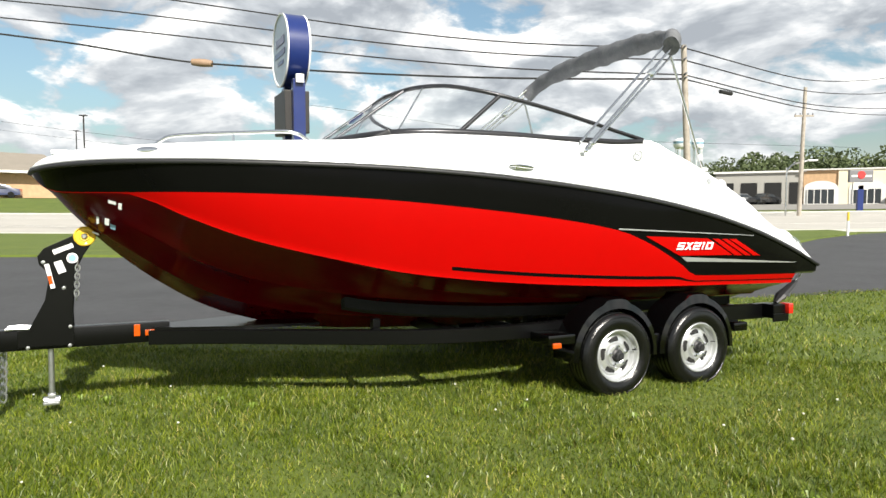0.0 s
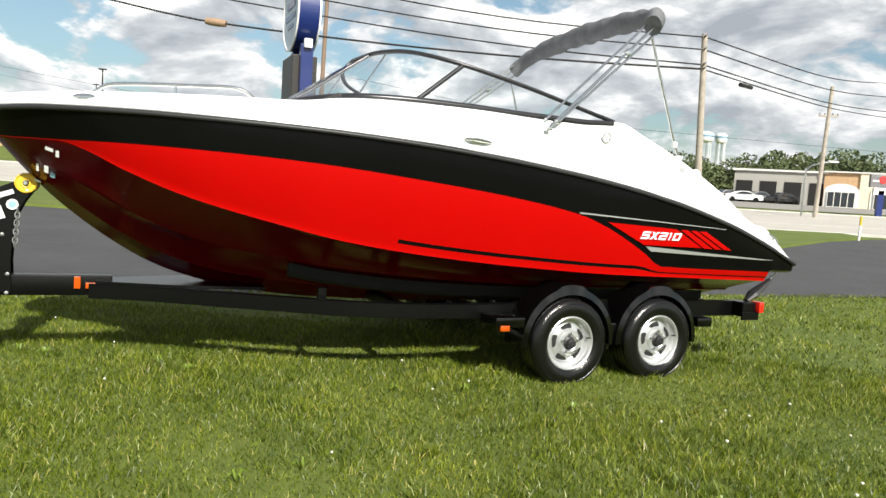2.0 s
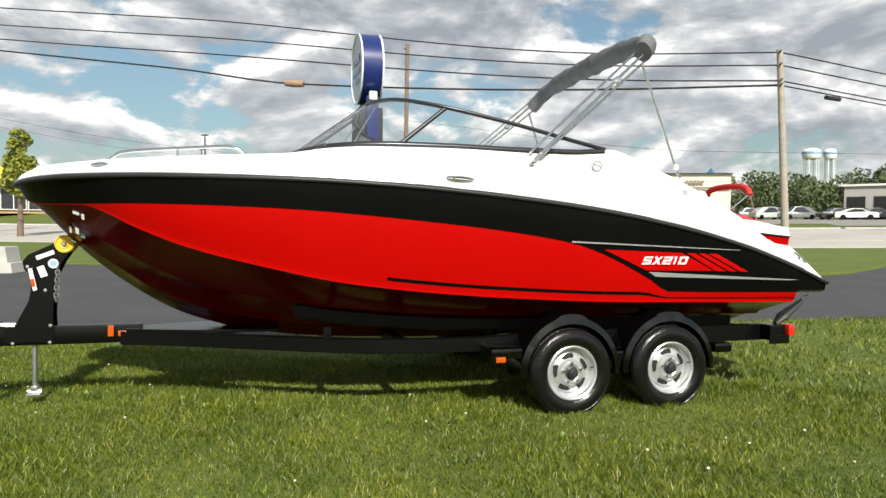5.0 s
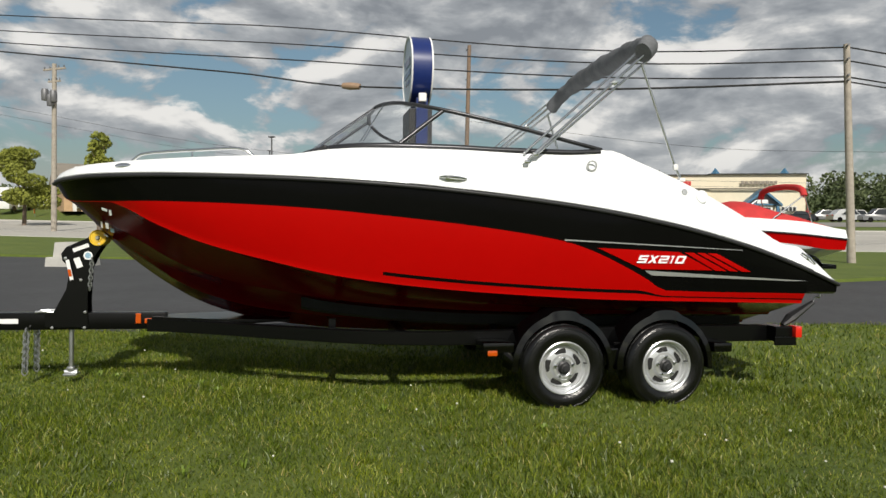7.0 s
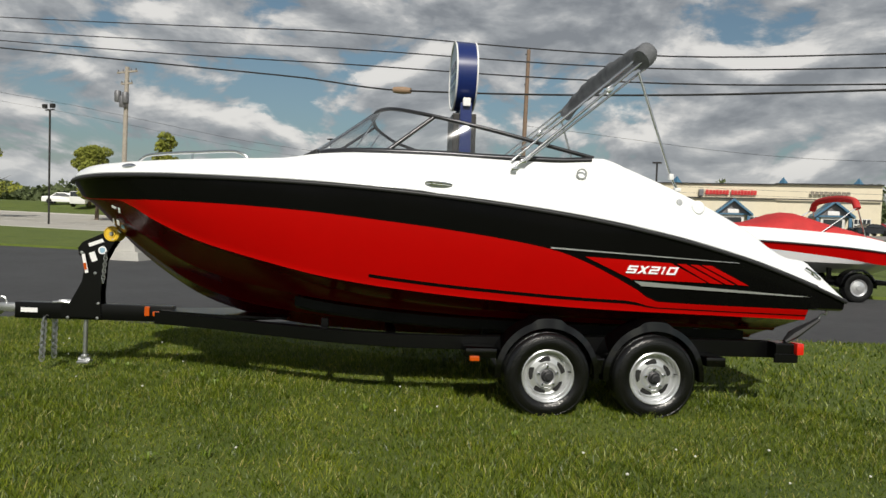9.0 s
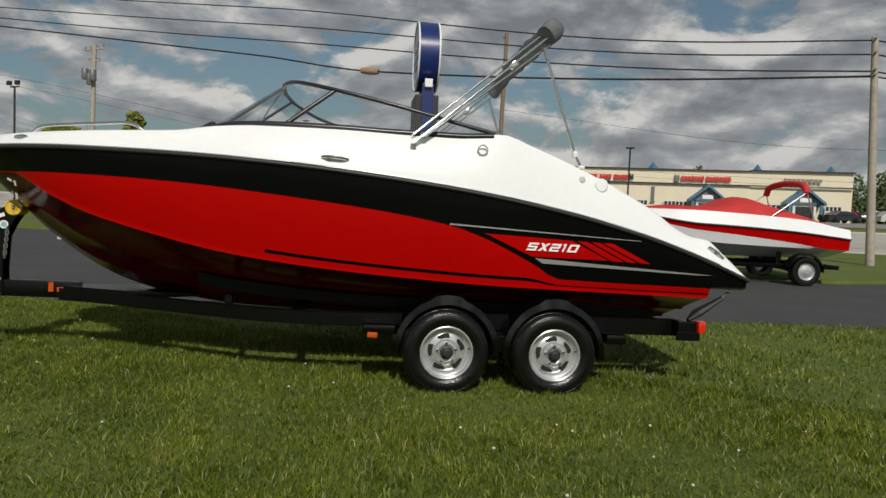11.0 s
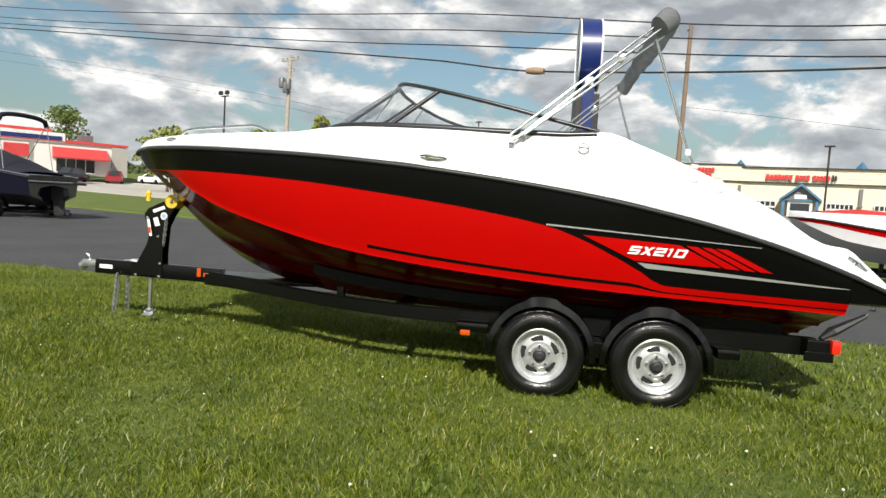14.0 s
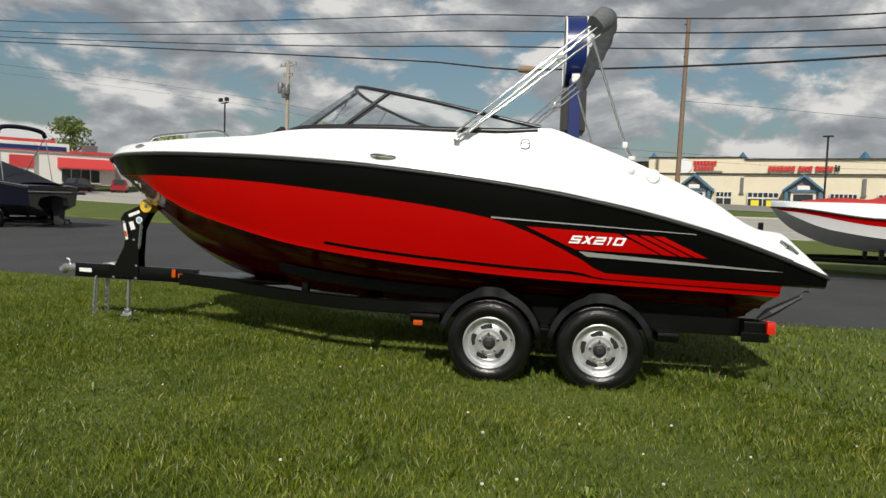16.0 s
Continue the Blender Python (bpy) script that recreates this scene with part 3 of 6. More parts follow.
    head = [(4.0, 1.19, 1.912), (3.75, 1.18, 1.965), (3.3, 1.15, 2.068), (3.0, 1.115, 2.132), (2.76, 1.07, 2.182), (2.5, 0.92, 2.245), (2.38, 0.70, 2.283), (2.30, 0.4, 2.302), (2.27, 0.0, 2.31)]
    b, h = sweep(base, 40), sweep(head, 40)
    for s in (-1, 1):
        rows = []
        for f in grade(0, 1, 5):
            rows.append([(p.x + (q.x - p.x) * f, s * ((p.y + (q.y - p.y) * f)), p.z + (q.z - p.z) * f) for p, q in zip(b, h)])
        g = part("windscreen_pane", loft(rows), GLASS, boat, "clear curved windscreen pane", smooth=60)
        g.visible_shadow = False
        mir = lambda pts: [(p[0], s * p[1], p[2]) for p in pts]
        part("windscreen_header", tube(mir(h), 0.02, 8, flat=0.8), FRAMEGREY, boat, "dark metal windscreen header", smooth=60)
        part("windscreen_sill", tube(mir([(p.x, p.y, p.z - 0.010) for p in b]), 0.034, 10, flat=0.75), FRAMEGREY, boat, "dark metal windscreen sill", smooth=60)
        part("windscreen_post", tube(mir([(2.41, 1.125, 1.895), (2.76, 1.065, 2.18)]), 0.017, 8), FRAMEGREY, boat, "dark diagonal windscreen post", smooth=60)
        part("windscreen_post", tube(mir([(1.70, 0.36, 1.868), (2.295, 0.36, 2.303)]), 0.013, 8), FRAMEGREY, boat, smooth=60)
        wp = bmesh.new()
        box(0, 0, 0, 0.13, 0.05, 0.035, 0.012, wp, pose(1.83, s * 1.09, 1.835, 0, -25, -20))
        part("windscreen_bracket", wp, RUBBER, boat, "black windscreen corner bracket")
        brace = tube(mir([(2.10, 0.62, 1.88), (2.34, 0.62, 2.28)]), 0.007, 6)
        part("windscreen_brace", brace, ALU, boat, "thin metal windscreen brace", smooth=60)
    # cockpit
    dash = bmesh.new()
    box(2.22, -0.62, 1.78, 0.42, 0.75, 0.2, 0.05, dash)
    part("console", dash, WHITE, boat, "white moulded helm console", smooth=30)
    dash = bmesh.new()
    box(2.22, 0.62, 1.78, 0.42, 0.75, 0.2, 0.05, dash)
    part("console", dash, WHITE, boat, "white moulded passenger console", smooth=30)
    part("steering_wheel", lathe([(0.15 + 0.014 * math.cos(a), 0.014 * math.sin(a)) for a in grade(0, 2 * math.pi, 8)], 28, pose(2.52, 0.5, 1.86, 0, -60, 0)), RUBBER, boat, "black steering wheel", smooth=True)
    for s in (-1, 1):
        sb = bmesh.new()
        box(3.05, s * 0.62, 1.66, 0.12, 0.5, 0.40, 0.05, sb, None)
        box(2.85, s * 0.62, 1.48, 0.45, 0.5, 0.14, 0.05, sb, None)
        part("cockpit_seat", sb, VINYL, boat, "white vinyl bucket seat", smooth=30)
    # folded bimini
    bag = sweep([(4.38, -1.10, 2.715), (4.46, -1.02, 2.80), (4.50, -0.85, 2.842), (4.52, -0.4, 2.875), (4.52, 0.05, 2.882), (4.50, 0.5, 2.862), (4.47, 0.85, 2.815), (4.43, 1.05, 2.735), (4.40, 1.12, 2.68)], 70)
    bm = bmesh.new()
    tube(bag, lambda t: 0.054 + 0.02 * math.sin(math.pi * t) + (0.014 if t < 0.07 else 0) + 0.008 * math.sin(t * 43) * math.sin(t * 17), 18, bm, flat=1.25)
    for v in bm.verts:
        v.co += Vector((1, 0.2, 1)) * 0.012 * noise.noise(v.co * 9)
    tagged(part("bimini_top", bm, CANVAS, boat, "grey canvas bimini rolled in its storage boot", smooth=50))
    for s in (-1, 1):
        foot = (3.37, s * 1.29, 1.80)
        top = (4.395, s * 1.095, 2.71)
        for k, (df, dt, r) in enumerate((((0, 0, 0), (0, 0, 0), 0.0115), ((0.07, 0.0, 0.045), (0.035, -0.02 * s, -0.045), 0.0095), ((-0.02, -0.035 * s, 0.055), (-0.045, -0.03 * s, 0.02), 0.0095))):
            part("bimini_bow", tube([Vector(foot) + Vector(df), Vector(top) + Vector(dt)], r, 10), ALU, boat, "polished aluminium bimini tube", smooth=60)
        part("bimini_mount", box(3.36, s * 1.29, 1.785, 0.045, 0.03, 0.025, 0.006), CHROME, boat, "small chrome deck hinge", smooth=30)
        part("bimini_slide", box(3.43, s * 1.275, 1.845, 0.05, 0.035, 0.03, 0.008), CHROME, boat, "small chrome tube slide", smooth=30)
        j = bmesh.new()
        box(0, 0, 0, 0.07, 0.05, 0.045, 0.01, j, pose(4.12, s * 1.145, 2.46, 0, -42, 0))
        part("bimini_slide", j, CHROME, boat, "chrome bimini slide fitting", smooth=30)
        part("bimini_brace", tube([(4.36, s * 1.12, 2.62), (4.645, s * 1.165, 1.80), (4.70, s * 1.165, 1.70)], 0.011, 10), ALU, boat, "aluminium rear bimini brace", smooth=60)
        cap = bmesh.new()
        box(4.645, s * 1.165, 1.80, 0.04, 0.04, 0.05, 0.012, cap)
        part("brace_joint", cap, STICKER, boat, "white brace end fitting", smooth=30)
        part("brace_foot", box(4.70, s * 1.165, 1.70, 0.05, 0.05, 0.03, 0.008), STICKER, boat, smooth=30)
    # maker's stickers on the bow
    for u, z, w, hh, mt in ((0.20, 1.385, 0.05, 0.022, STICKER), (0.245, 1.36, 0.022, 0.045, STICKER), (0.11, 1.27, 0.018, 0.055, STICKER), (0.165, 1.26, 0.03, 0.05, STICKER), (0.20, 1.225, 0.035, 0.035, BLUEDECAL), (0.09, 1.18, 0.05, 0.014, STICKER)):
        cv, cz, kz = chine_v(u), chine_z(u), keel_z(u)
        f = (z - kz) / (cz - kz)
        f = max(0.05, f) ** (1 / 1.25)
        n = Vector((-0.25, -(cz - kz), -cv * 0.9 + 0.3)).normalized()
        up = Vector((0.1, -0.4, 0.9))
        xx = up.cross(n).normalized()
        yy = n.cross(xx)
        o = Vector((u, -f * cv, z)) + n * 0.012
        part("warning_sticker", prism([(-w / 2, -hh / 2), (w / 2, -hh / 2), (w / 2, hh / 2), (-w / 2, hh / 2)], 0.002, axes(xx, yy, n, o)), mt, hull, "small pale warning sticker")
    return boat


boat = build_boat()


# ---- the trailer ----
def build_wheel(u, w, parent, spare=False):
    """One wheel whose outer face looks to -y (port)."""
    s = -1 if w < 0 else 1
    m = axes((1, 0, 0), (0, 0, 1), (0, -1, 0), (u, w, 0.225)) if s < 0 else axes((1, 0, 0), (0, 0, -1), (0, 1, 0), (u, w, 0.225))
    prof = [(0.186, -0.19), (0.21, -0.205), (0.27, -0.212), (0.315, -0.195), (0.330, -0.165)]
    for k in range(4):
        a = -0.165 + k * 0.0433
        prof += [(0.331, a + 0.002), (0.331, a + 0.032), (0.322, a + 0.035), (0.322, a + 0.041)]
    prof += [(0.330, 0.012), (0.318, 0.036), (0.300, 0.045), (0.296, 0.042), (0.27, 0.050), (0.235, 0.047), (0.215, 0.038), (0.200, 0.028), (0.186, 0.012)]
    tyre = part("tyre", lathe(prof, 56, m), TYRE, parent, "black treaded trailer tyre", smooth=40)
    rim = bmesh.new()
    ring = [(0.184, -0.17), (0.188, 0.0), (0.201, 0.022), (0.204, 0.032), (0.197, 0.036), (0.188, 0.030), (0.184, 0.010), (0.180, 0.000), (0.174, -0.002), (0.170, -0.022), (0.163, -0.034), (0.156, -0.034), (0.150, -0.020), (0.143, -0.014), (0.132, -0.010), (0.121, -0.007), (0.110, -0.005), (0.101, -0.003), (0.094, 0.010), (0.086, 0.018), (0.066, 0.020), (0.058, 0.014), (0.045, 0.010)]

    lathe(ring, 72, m, rim)
    part("rim", rim, RIM, tyre, "silver steel rim with painted-on slots", smooth=35)
    # added dark disc behind the rim, shade put into its colour
    part("rim_backing", lathe([(0.165, -0.045), (0.0005, -0.045)], 24, m), DARK, tyre, "dark disc painting the shade behind the rim")
    for k in range(5):
        # tapered dark faces raked round the closed dish paint the slots' shade
        a = 2 * math.pi * (k + 0.12) / 5
        bm = bmesh.new()
        lo, hi = [], []
        for f in (0.0, 0.12, 0.5, 0.88, 1.0):
            half = 0.5 - 0.16 * (1 if f in (0.0, 1.0) else 0)
            mid = 0.126 + 0.008 * (0.5 - f)
            wd = 0.040 - 0.014 * f
            for dest, sg in ((lo, -half), (hi, half)):
                r = mid + sg * wd
                t = a + 0.72 * f + 0.12 * sg
                dest.append(bm.verts.new(m @ Vector((r * math.cos(t), r * math.sin(t), -0.0005 - 0.25 * max(r - 0.108, 0)))))
        for q in range(4):
            bm.faces.new((lo[q], lo[q + 1], hi[q + 1], hi[q]))
        part("slot_shade", bm, DARK, tyre, "dark raked face painting a slot's shade")
    hub = lathe([(0.052, -0.01), (0.05, 0.018), (0.036, 0.026), (0.034, 0.055), (0.024, 0.058), (0.022, 0.066), (0.0005, 0.066)], 20, m)
    part("hub_cap", hub, RUBBER, tyre, "black greased hub cap", smooth=35)
    for k in range(5):
        a = 2 * math.pi * (k + 0.3) / 5
        part("wheel_nut", lathe([(0.011, 0.0), (0.011, 0.038), (0.006, 0.042), (0.0005, 0.042)], 6, m @ Matrix.Translation((0.075 * math.cos(a), 0.075 * math.sin(a), 0))), CHROME, tyre)
    part("valve_stem", tube([m @ Vector((0.165, 0.03, -0.005)), m @ Vector((0.175, 0.035, 0.03))], 0.005, 6), RUBBER, tyre)


def build_fender(u0, w, parent):
    """A rounded hood over one wheel, with a flat step on top."""
    s = -1 if w < 0 else 1
    rows = []
    for k in range(29):
        a = math.pi * (-0.02 + 1.04 * k / 28)
        r = 0.415
        c, sn = math.cos(a), math.sin(a)
        x, z = u0 - r * c, 0.225 + r * 1.02 * sn
        if abs(c) < 0.27:
            z = max(z, 0.225 + 0.44)
        x2, z2 = u0 - (r - 0.05) * c, 0.225 + (r - 0.05) * sn
        rows.append([(x, s * 1.03, z), (x, s * 1.25, z), (u0 - (r - 0.008) * c, s * 1.283, min(z, 0.225 + (r - 0.006) * 1.02 * sn + (0.02 if abs(c) < 0.27 else 0))), (x2, s * 1.295, z2), (u0 - (r - 0.055) * c, s * 1.288, z2 - 0.004 * sn), (u0 - (r - 0.03) * c, s * 1.03, 0.225 + (r - 0.03) * sn)])
    bm = loft(rows, close=True)
    bmesh.ops.recalc_face_normals(bm, faces=bm.faces[:])
    part("fender", bm, FENDERBLACK, parent, "glossy black rounded fender with a step", smooth=38)


def plate(poly, w0, w1, parent, name, material, label="", bevel=0.004):
    """A plate standing fore and aft: outline (u, z), between two sides."""
    m = axes((1, 0, 0), (0, 0, 1), (0, -1, 0), (0, max(w0, w1), 0))
    return part(name, prism(poly, abs(w1 - w0), m, bevel), material, parent, label)


def build_trailer():
    tr = thing("boat_trailer", BOAT, "black tandem-axle boat trailer with silver wheels standing on the lawn", "trailer")
    bm = bmesh.new()
    box(-0.12, 0, 0.452, 1.35, 0.10, 0.145, 0.012, bm)
    part("tongue", bm, TRAILERBLACK, tr, "black box-section tongue", smooth=30)
    for s in (-1, 1):
        pts = sweep([(0.42, s * 0.055, 0), (0.75, s * 0.17, 0), (1.5, s * 0.56, 0), (2.25, s * 0.90, 0), (2.7, s * 0.985, 0), (3.2, s * 1.0, 0), (4.5, s * 1.0, 0), (5.74, s * 1.0, 0)], 60)
        rows = []
        for i, p in enumerate(pts):
            d = (pts[min(i + 1, 60)] - pts[max(i - 1, 0)]).normalized()
            nn = Vector((-d.y, d.x, 0)) * 0.038
            z0, z1 = 0.366, 0.472 + 0.03 * step(2.6, 4.6, p.x)
            rows.append([p + nn + Vector((0, 0, z0)), p + nn + Vector((0, 0, z1)), p - nn + Vector((0, 0, z1)), p - nn + Vector((0, 0, z0))])
        bm = loft(rows, close=True)
        bm.faces.new(bm.verts[:][-4:])
        bmesh.ops.recalc_face_normals(bm, faces=bm.faces[:])
        bmesh.ops.bevel(bm, geom=[e for e in bm.edges if e.calc_face_angle(0) > 1.0], offset=0.006, segments=1, affect="EDGES")
        part("side_rail", bm, TRAILERBLACK, tr, "black steel side rail", smooth=30)
        bm = bmesh.new()
        rows = []
        for u in grade(1.7, 5.6, 24):
            v = 0.62
            zb = keel_z(u) + (chine_z(u) - keel_z(u)) * v / chine_v(u)
            rows.append([(u, s * (v - 0.045), zb - 0.035), (u, s * (v + 0.045), zb - 0.003), (u, s * (v + 0.045), zb - 0.08), (u, s * (v - 0.045), zb - 0.11)])
        b2 = loft(rows, bm, close=True)
        b2.faces.new(b2.verts[:][:4])
        b2.faces.new(b2.verts[:][-4:])
        bmesh.ops.recalc_face_normals(b2, faces=b2.faces[:])
        part("bunk", b2, CARPET, tr, "carpeted bunk board under the hull")
        for u in (1.95, 3.3, 5.2):
            part("bunk_bracket", box(u, s * 0.62, 0.45, 0.06, 0.07, 0.17, 0.006), TRAILERBLACK, tr)
        build_wheel(3.687, s * 1.275, tr)
        build_wheel(4.532, s * 1.275, tr)
        build_fender(3.687, s * 1.2, tr)
        build_fender(4.532, s * 1.2, tr)
        part("fender_web", box(4.11, s * 1.15, 0.30, 0.16, 0.22, 0.13, 0.015), FENDERBLACK, tr, "black web joining the fenders")
        for u, w, z in ((3.17, 0.24, 0.385), (5.03, 0.16, 0.36)):
            part("step_plate", box(u, s * 1.165, z, w, 0.25, 0.075, 0.012), FENDERBLACK, tr, "black fender end step", smooth=30)
        lamp = part("side_lamp", box(3.12, s * 1.292, 0.345, 0.075, 0.02, 0.04, 0.006), ORANGE, tr, "amber side marker lamp", smooth=30)
        part("side_lamp", box(0.43, s * 0.068, 0.455, 0.085, 0.03, 0.042, 0.006), ORANGE, tr, "amber side marker lamp", smooth=30)
        part("side_reflector", box(0.335, s * 0.062, 0.475, 0.042, 0.022, 0.085, 0.004), ORANGE, tr, "orange rectangular reflector")
        # tail bracket, lamp and tie-down
        m = bmesh.new()
        box(5.68, s * 1.09, 0.44, 0.16, 0.14, 0.13, 0.012, m)
        box(5.68, s * 1.17, 0.385, 0.20, 0.015, 0.07, 0.004, m)
        part("tail_bracket", m, TRAILERBLACK, tr, "black tail lamp bracket")
        part("tail_lamp", box(5.785, s * 1.15, 0.465, 0.06, 0.10, 0.095, 0.01), REDLENS, tr, "red tail lamp", smooth=30)
        part("tie_down_strap", tube([(5.72, s * 1.08, 0.51), (5.80, s * 1.075, 0.57), (6.02, s * 1.06, 0.70)], lambda t: 0.026 + 0.034 * math.sin(math.pi * t), 8, flat=0.6), RUBBER, tr, "black ratchet tie-down strap")
        part("tie_down_hook", tube(sweep([(6.02, s * 1.06, 0.70), (6.05, s * 1.06, 0.745), (6.085, s * 1.06, 0.74), (6.09, s * 1.06, 0.775)], 12), 0.007, 6), ZINC, tr, "steel hook", smooth=True)
        part("axle_hanger", box(4.11, s * 0.98, 0.27, 0.5, 0.06, 0.16, 0.01), TRAILERBLACK, tr)
    for u in (0.62, 2.5, 5.65):
        w = 0.12 if u < 1 else (0.95 if u < 3 else 1.0)
        part("cross_member", box(u, 0, 0.41, 0.08, 2 * w, 0.08, 0.008), TRAILERBLACK, tr)
    for u in (3.687, 4.532):
        part("axle", tube([(u, -1.1, 0.225), (u, 1.1, 0.225)], 0.035, 10), TRAILERBLACK, tr)
    # keel V bracket seen before the bow
    part("keel_guide", prism([(0.45, 0.10), (1.05, 0.30), (1.6, 0.35), (1.6, -0.35), (1.05, -0.30), (0.45, -0.10)], 0.02, pose(0, 0, 0.472)), TRAILERBLACK, tr, "black plate under the bow")
    # winch post
    for s in (-1, 1):
        plate([(-0.40, 0.40), (-0.06, 0.40), (-0.07, 0.62), (-0.055, 0.90), (0.0, 1.02), (0.07, 1.13), (0.035, 1.20), (-0.06, 1.16), (-0.235, 1.075), (-0.275, 1.02), (-0.265, 0.96), (-0.205, 0.90), (-0.235, 0.72), (-0.33, 0.53), (-0.40, 0.52)], s * 0.052, s * 0.062, tr, "winch_post_plate", TRAILERBLACK, "black steel winch post plate")
        for u, z in ((-0.085, 0.53), (-0.09, 0.40), (-0.34, 0.40), (-0.12, 0.80), (0.02, 1.10), (-0.24, 0.98)):
            part("bolt", lathe([(0.013, 0), (0.013, 0.008), (0.0005, 0.01)], 6, axes((1, 0, 0), (0, 0, 1 * -s * -1), (0, s, 0), (u, s * 0.062, z))), ZINC, tr)
    part("winch_post", box(-0.16, 0, 0.75, 0.10, 0.09, 0.55, 0.01, None, pose(0, 0, 0, 0, 0, 0)), TRAILERBLACK, tr, "black winch post")
    rl = bmesh.new()
    for k in range(12):
        a = 2 * math.pi * k / 12
        box(0, 0, 0, 0.012, 0.004, 0.006, 0, rl, axes((math.cos(a), 0, math.sin(a)), (0, 1, 0), (-math.sin(a), 0, math.cos(a)), (0.012 + 0.043 * math.cos(a), -0.0725, 1.155 + 0.043 * math.sin(a))))
    roller = part("bow_roller", lathe([(0.02, 0.054), (0.03, 0.056), (0.034, 0.05), (0.056, 0.05), (0.060, 0.056), (0.068, 0.052), (0.068, 0.03), (0.05, 0.005), (0.05, -0.005), (0.068, -0.03), (0.068, -0.052), (0.060, -0.056), (0.056, -0.05), (0.02, -0.05)], 32, axes((1, 0, 0), (0, 0, 1), (0, -1.4, 0), (0.012, 0, 1.155))), YELLOW, tr, "ribbed yellow bow roller", smooth=40)
    part("roller_ribs", rl, YELLOW, roller)
    part("roller_bolt", lathe([(0.02, 0.0), (0.02, 0.012), (0.012, 0.02), (0.0005, 0.02)], 6, axes((1, 0, 0), (0, 0, 1), (0, -1, 0), (0.012, -0.074, 1.155))), ZINC, roller)
    for (u, z, w, h, mm, nm, rot) in ((-0.12, 1.07, 0.13, 0.032, STICKER, "maker_plate", 22), (-0.14, 0.945, 0.05, 0.085, STICKER, "white_label", 20), (-0.20, 0.885, 0.028, 0.17, STICKER, "winch_strap", 12)):
        part(nm, prism([(-w / 2, -h / 2), (w / 2, -h / 2), (w / 2, h / 2), (-w / 2, h / 2)], 0.003, axes((math.cos(radians(rot)), 0, math.sin(radians(rot))), (-math.sin(radians(rot)), 0, math.cos(radians(rot))), (0, -1, 0), (u, -0.066 if nm != "winch_strap" else -0.085, z))), mm, tr, "white label on the winch post")
    part("orange_tag", prism([(-0.012, -0.03), (0.012, -0.03), (0.012, 0.03), (-0.012, 0.03)], 0.002, axes((0.98, 0, 0.2), (-0.2, 0, 0.98), (0, -1, 0), (-0.197, -0.089, 0.86))), ORANGE, tr, "orange tag on the strap")
    part("round_label", lathe([(0.0005, 0.003), (0.036, 0.003), (0.036, 0)], 24, axes((1, 0, 0), (0, 0, 1), (0, -1, 0), (-0.065, -0.063, 1.005))), STICKER, tr, "round white and blue label")
    part("round_label", lathe([(0.0005, 0.004), (0.024, 0.004), (0.024, 0)], 24, axes((1, 0, 0), (0, 0, 1), (0, -1, 0), (-0.065, -0.063, 1.005))), BLUEDECAL, tr, "round white and blue label")
    # chains
    def chain(start, end, sag, n, size, name, label):
        bm = bmesh.new()
        for k in range(n):
            t = (k + 0.5) / n
            p = Vector(start).lerp(Vector(end), t) + Vector((0, 0, -sag * math.sin(math.pi * t)))
            a, c = (1, 0.0) if k % 2 else (0.0, 1)
            pts = [p + Vector((a * math.cos(q) * size * 0.6, c * math.cos(q) * size * 0.6, math.sin(q) * size)) for q in grade(0, 2 * math.pi, 10)]
            tube(pts, size * 0.2, 5, bm, cap=False)
        part(name, bm, ZINC, tr, label, smooth=True)
    chain((-0.03, -0.075, 0.98), (-0.045, -0.085, 0.72), 0, 9, 0.024, "winch_chain", "short zinc safety chain by the winch post")
    chain((-0.53, -0.07, 0.38), (-0.535, -0.09, 0.03), 0, 12, 0.036, "safety_chain", "hanging zinc safety chain")
    chain((-0.50, 0.06, 0.38), (-0.51, 0.08, 0.03), 0, 12, 0.036, "safety_chain", "hanging zinc safety chain")
    # jack, coupler
    jk = bmesh.new()
    tube([(-0.21, 0.0, 0.40), (-0.21, 0.0, 0.03)], 0.019, 14, jk)
    part("jack_leg", jk, ZINC, tr, "zinc tongue jack leg", smooth=40)
    jf = bmesh.new()
    box(-0.21, 0, 0.045, 0.05, 0.06, 0.04, 0.01, jf)
    box(-0.21, 0, 0.0, 0.10, 0.11, 0.02, 0.006, jf)
    tube([(-0.26, 0, 0.02), (-0.16, 0, 0.02)], 0.022, 10, jf)
    part("jack_foot", jf, ZINC, tr, "worn steel jack foot", smooth=30)
    cp = bmesh.new()
    box(-0.84, 0, 0.47, 0.22, 0.09, 0.075, 0.02, cp)
    tube([(-0.93, 0, 0.46), (-0.97, 0, 0.43)], 0.045, 12, cp)
    part("coupler", cp, ZINC, tr, "zinc ball coupler", smooth=40)
    part("coupler_latch", tube(sweep([(-0.88, 0, 0.50), (-0.90, 0, 0.55), (-0.93, 0, 0.56)], 8), 0.012, 8), ZINC, tr, "coupler latch", smooth=True)
    part("serial_label", prism([(-0.07, -0.02), (0.07, -0.02), (0.07, 0.02), (-0.07, 0.02)], 0.002, axes((1, 0, 0), (0, 0, 1), (0, -1, 0), (-0.67, -0.0515, 0.455))), STICKER, tr, "white label on the tongue")
    for s in (-1, 1):
        part("pin_clip", tube(sweep([(-0.47, s * 0.055, 0.53), (-0.40, s * 0.06, 0.535), (-0.33, s * 0.055, 0.53)], 8), 0.012, 8), ZINC, tr, "zinc hinge pin on the folding tongue", smooth=True)
    return tr


trailer = build_trailer()


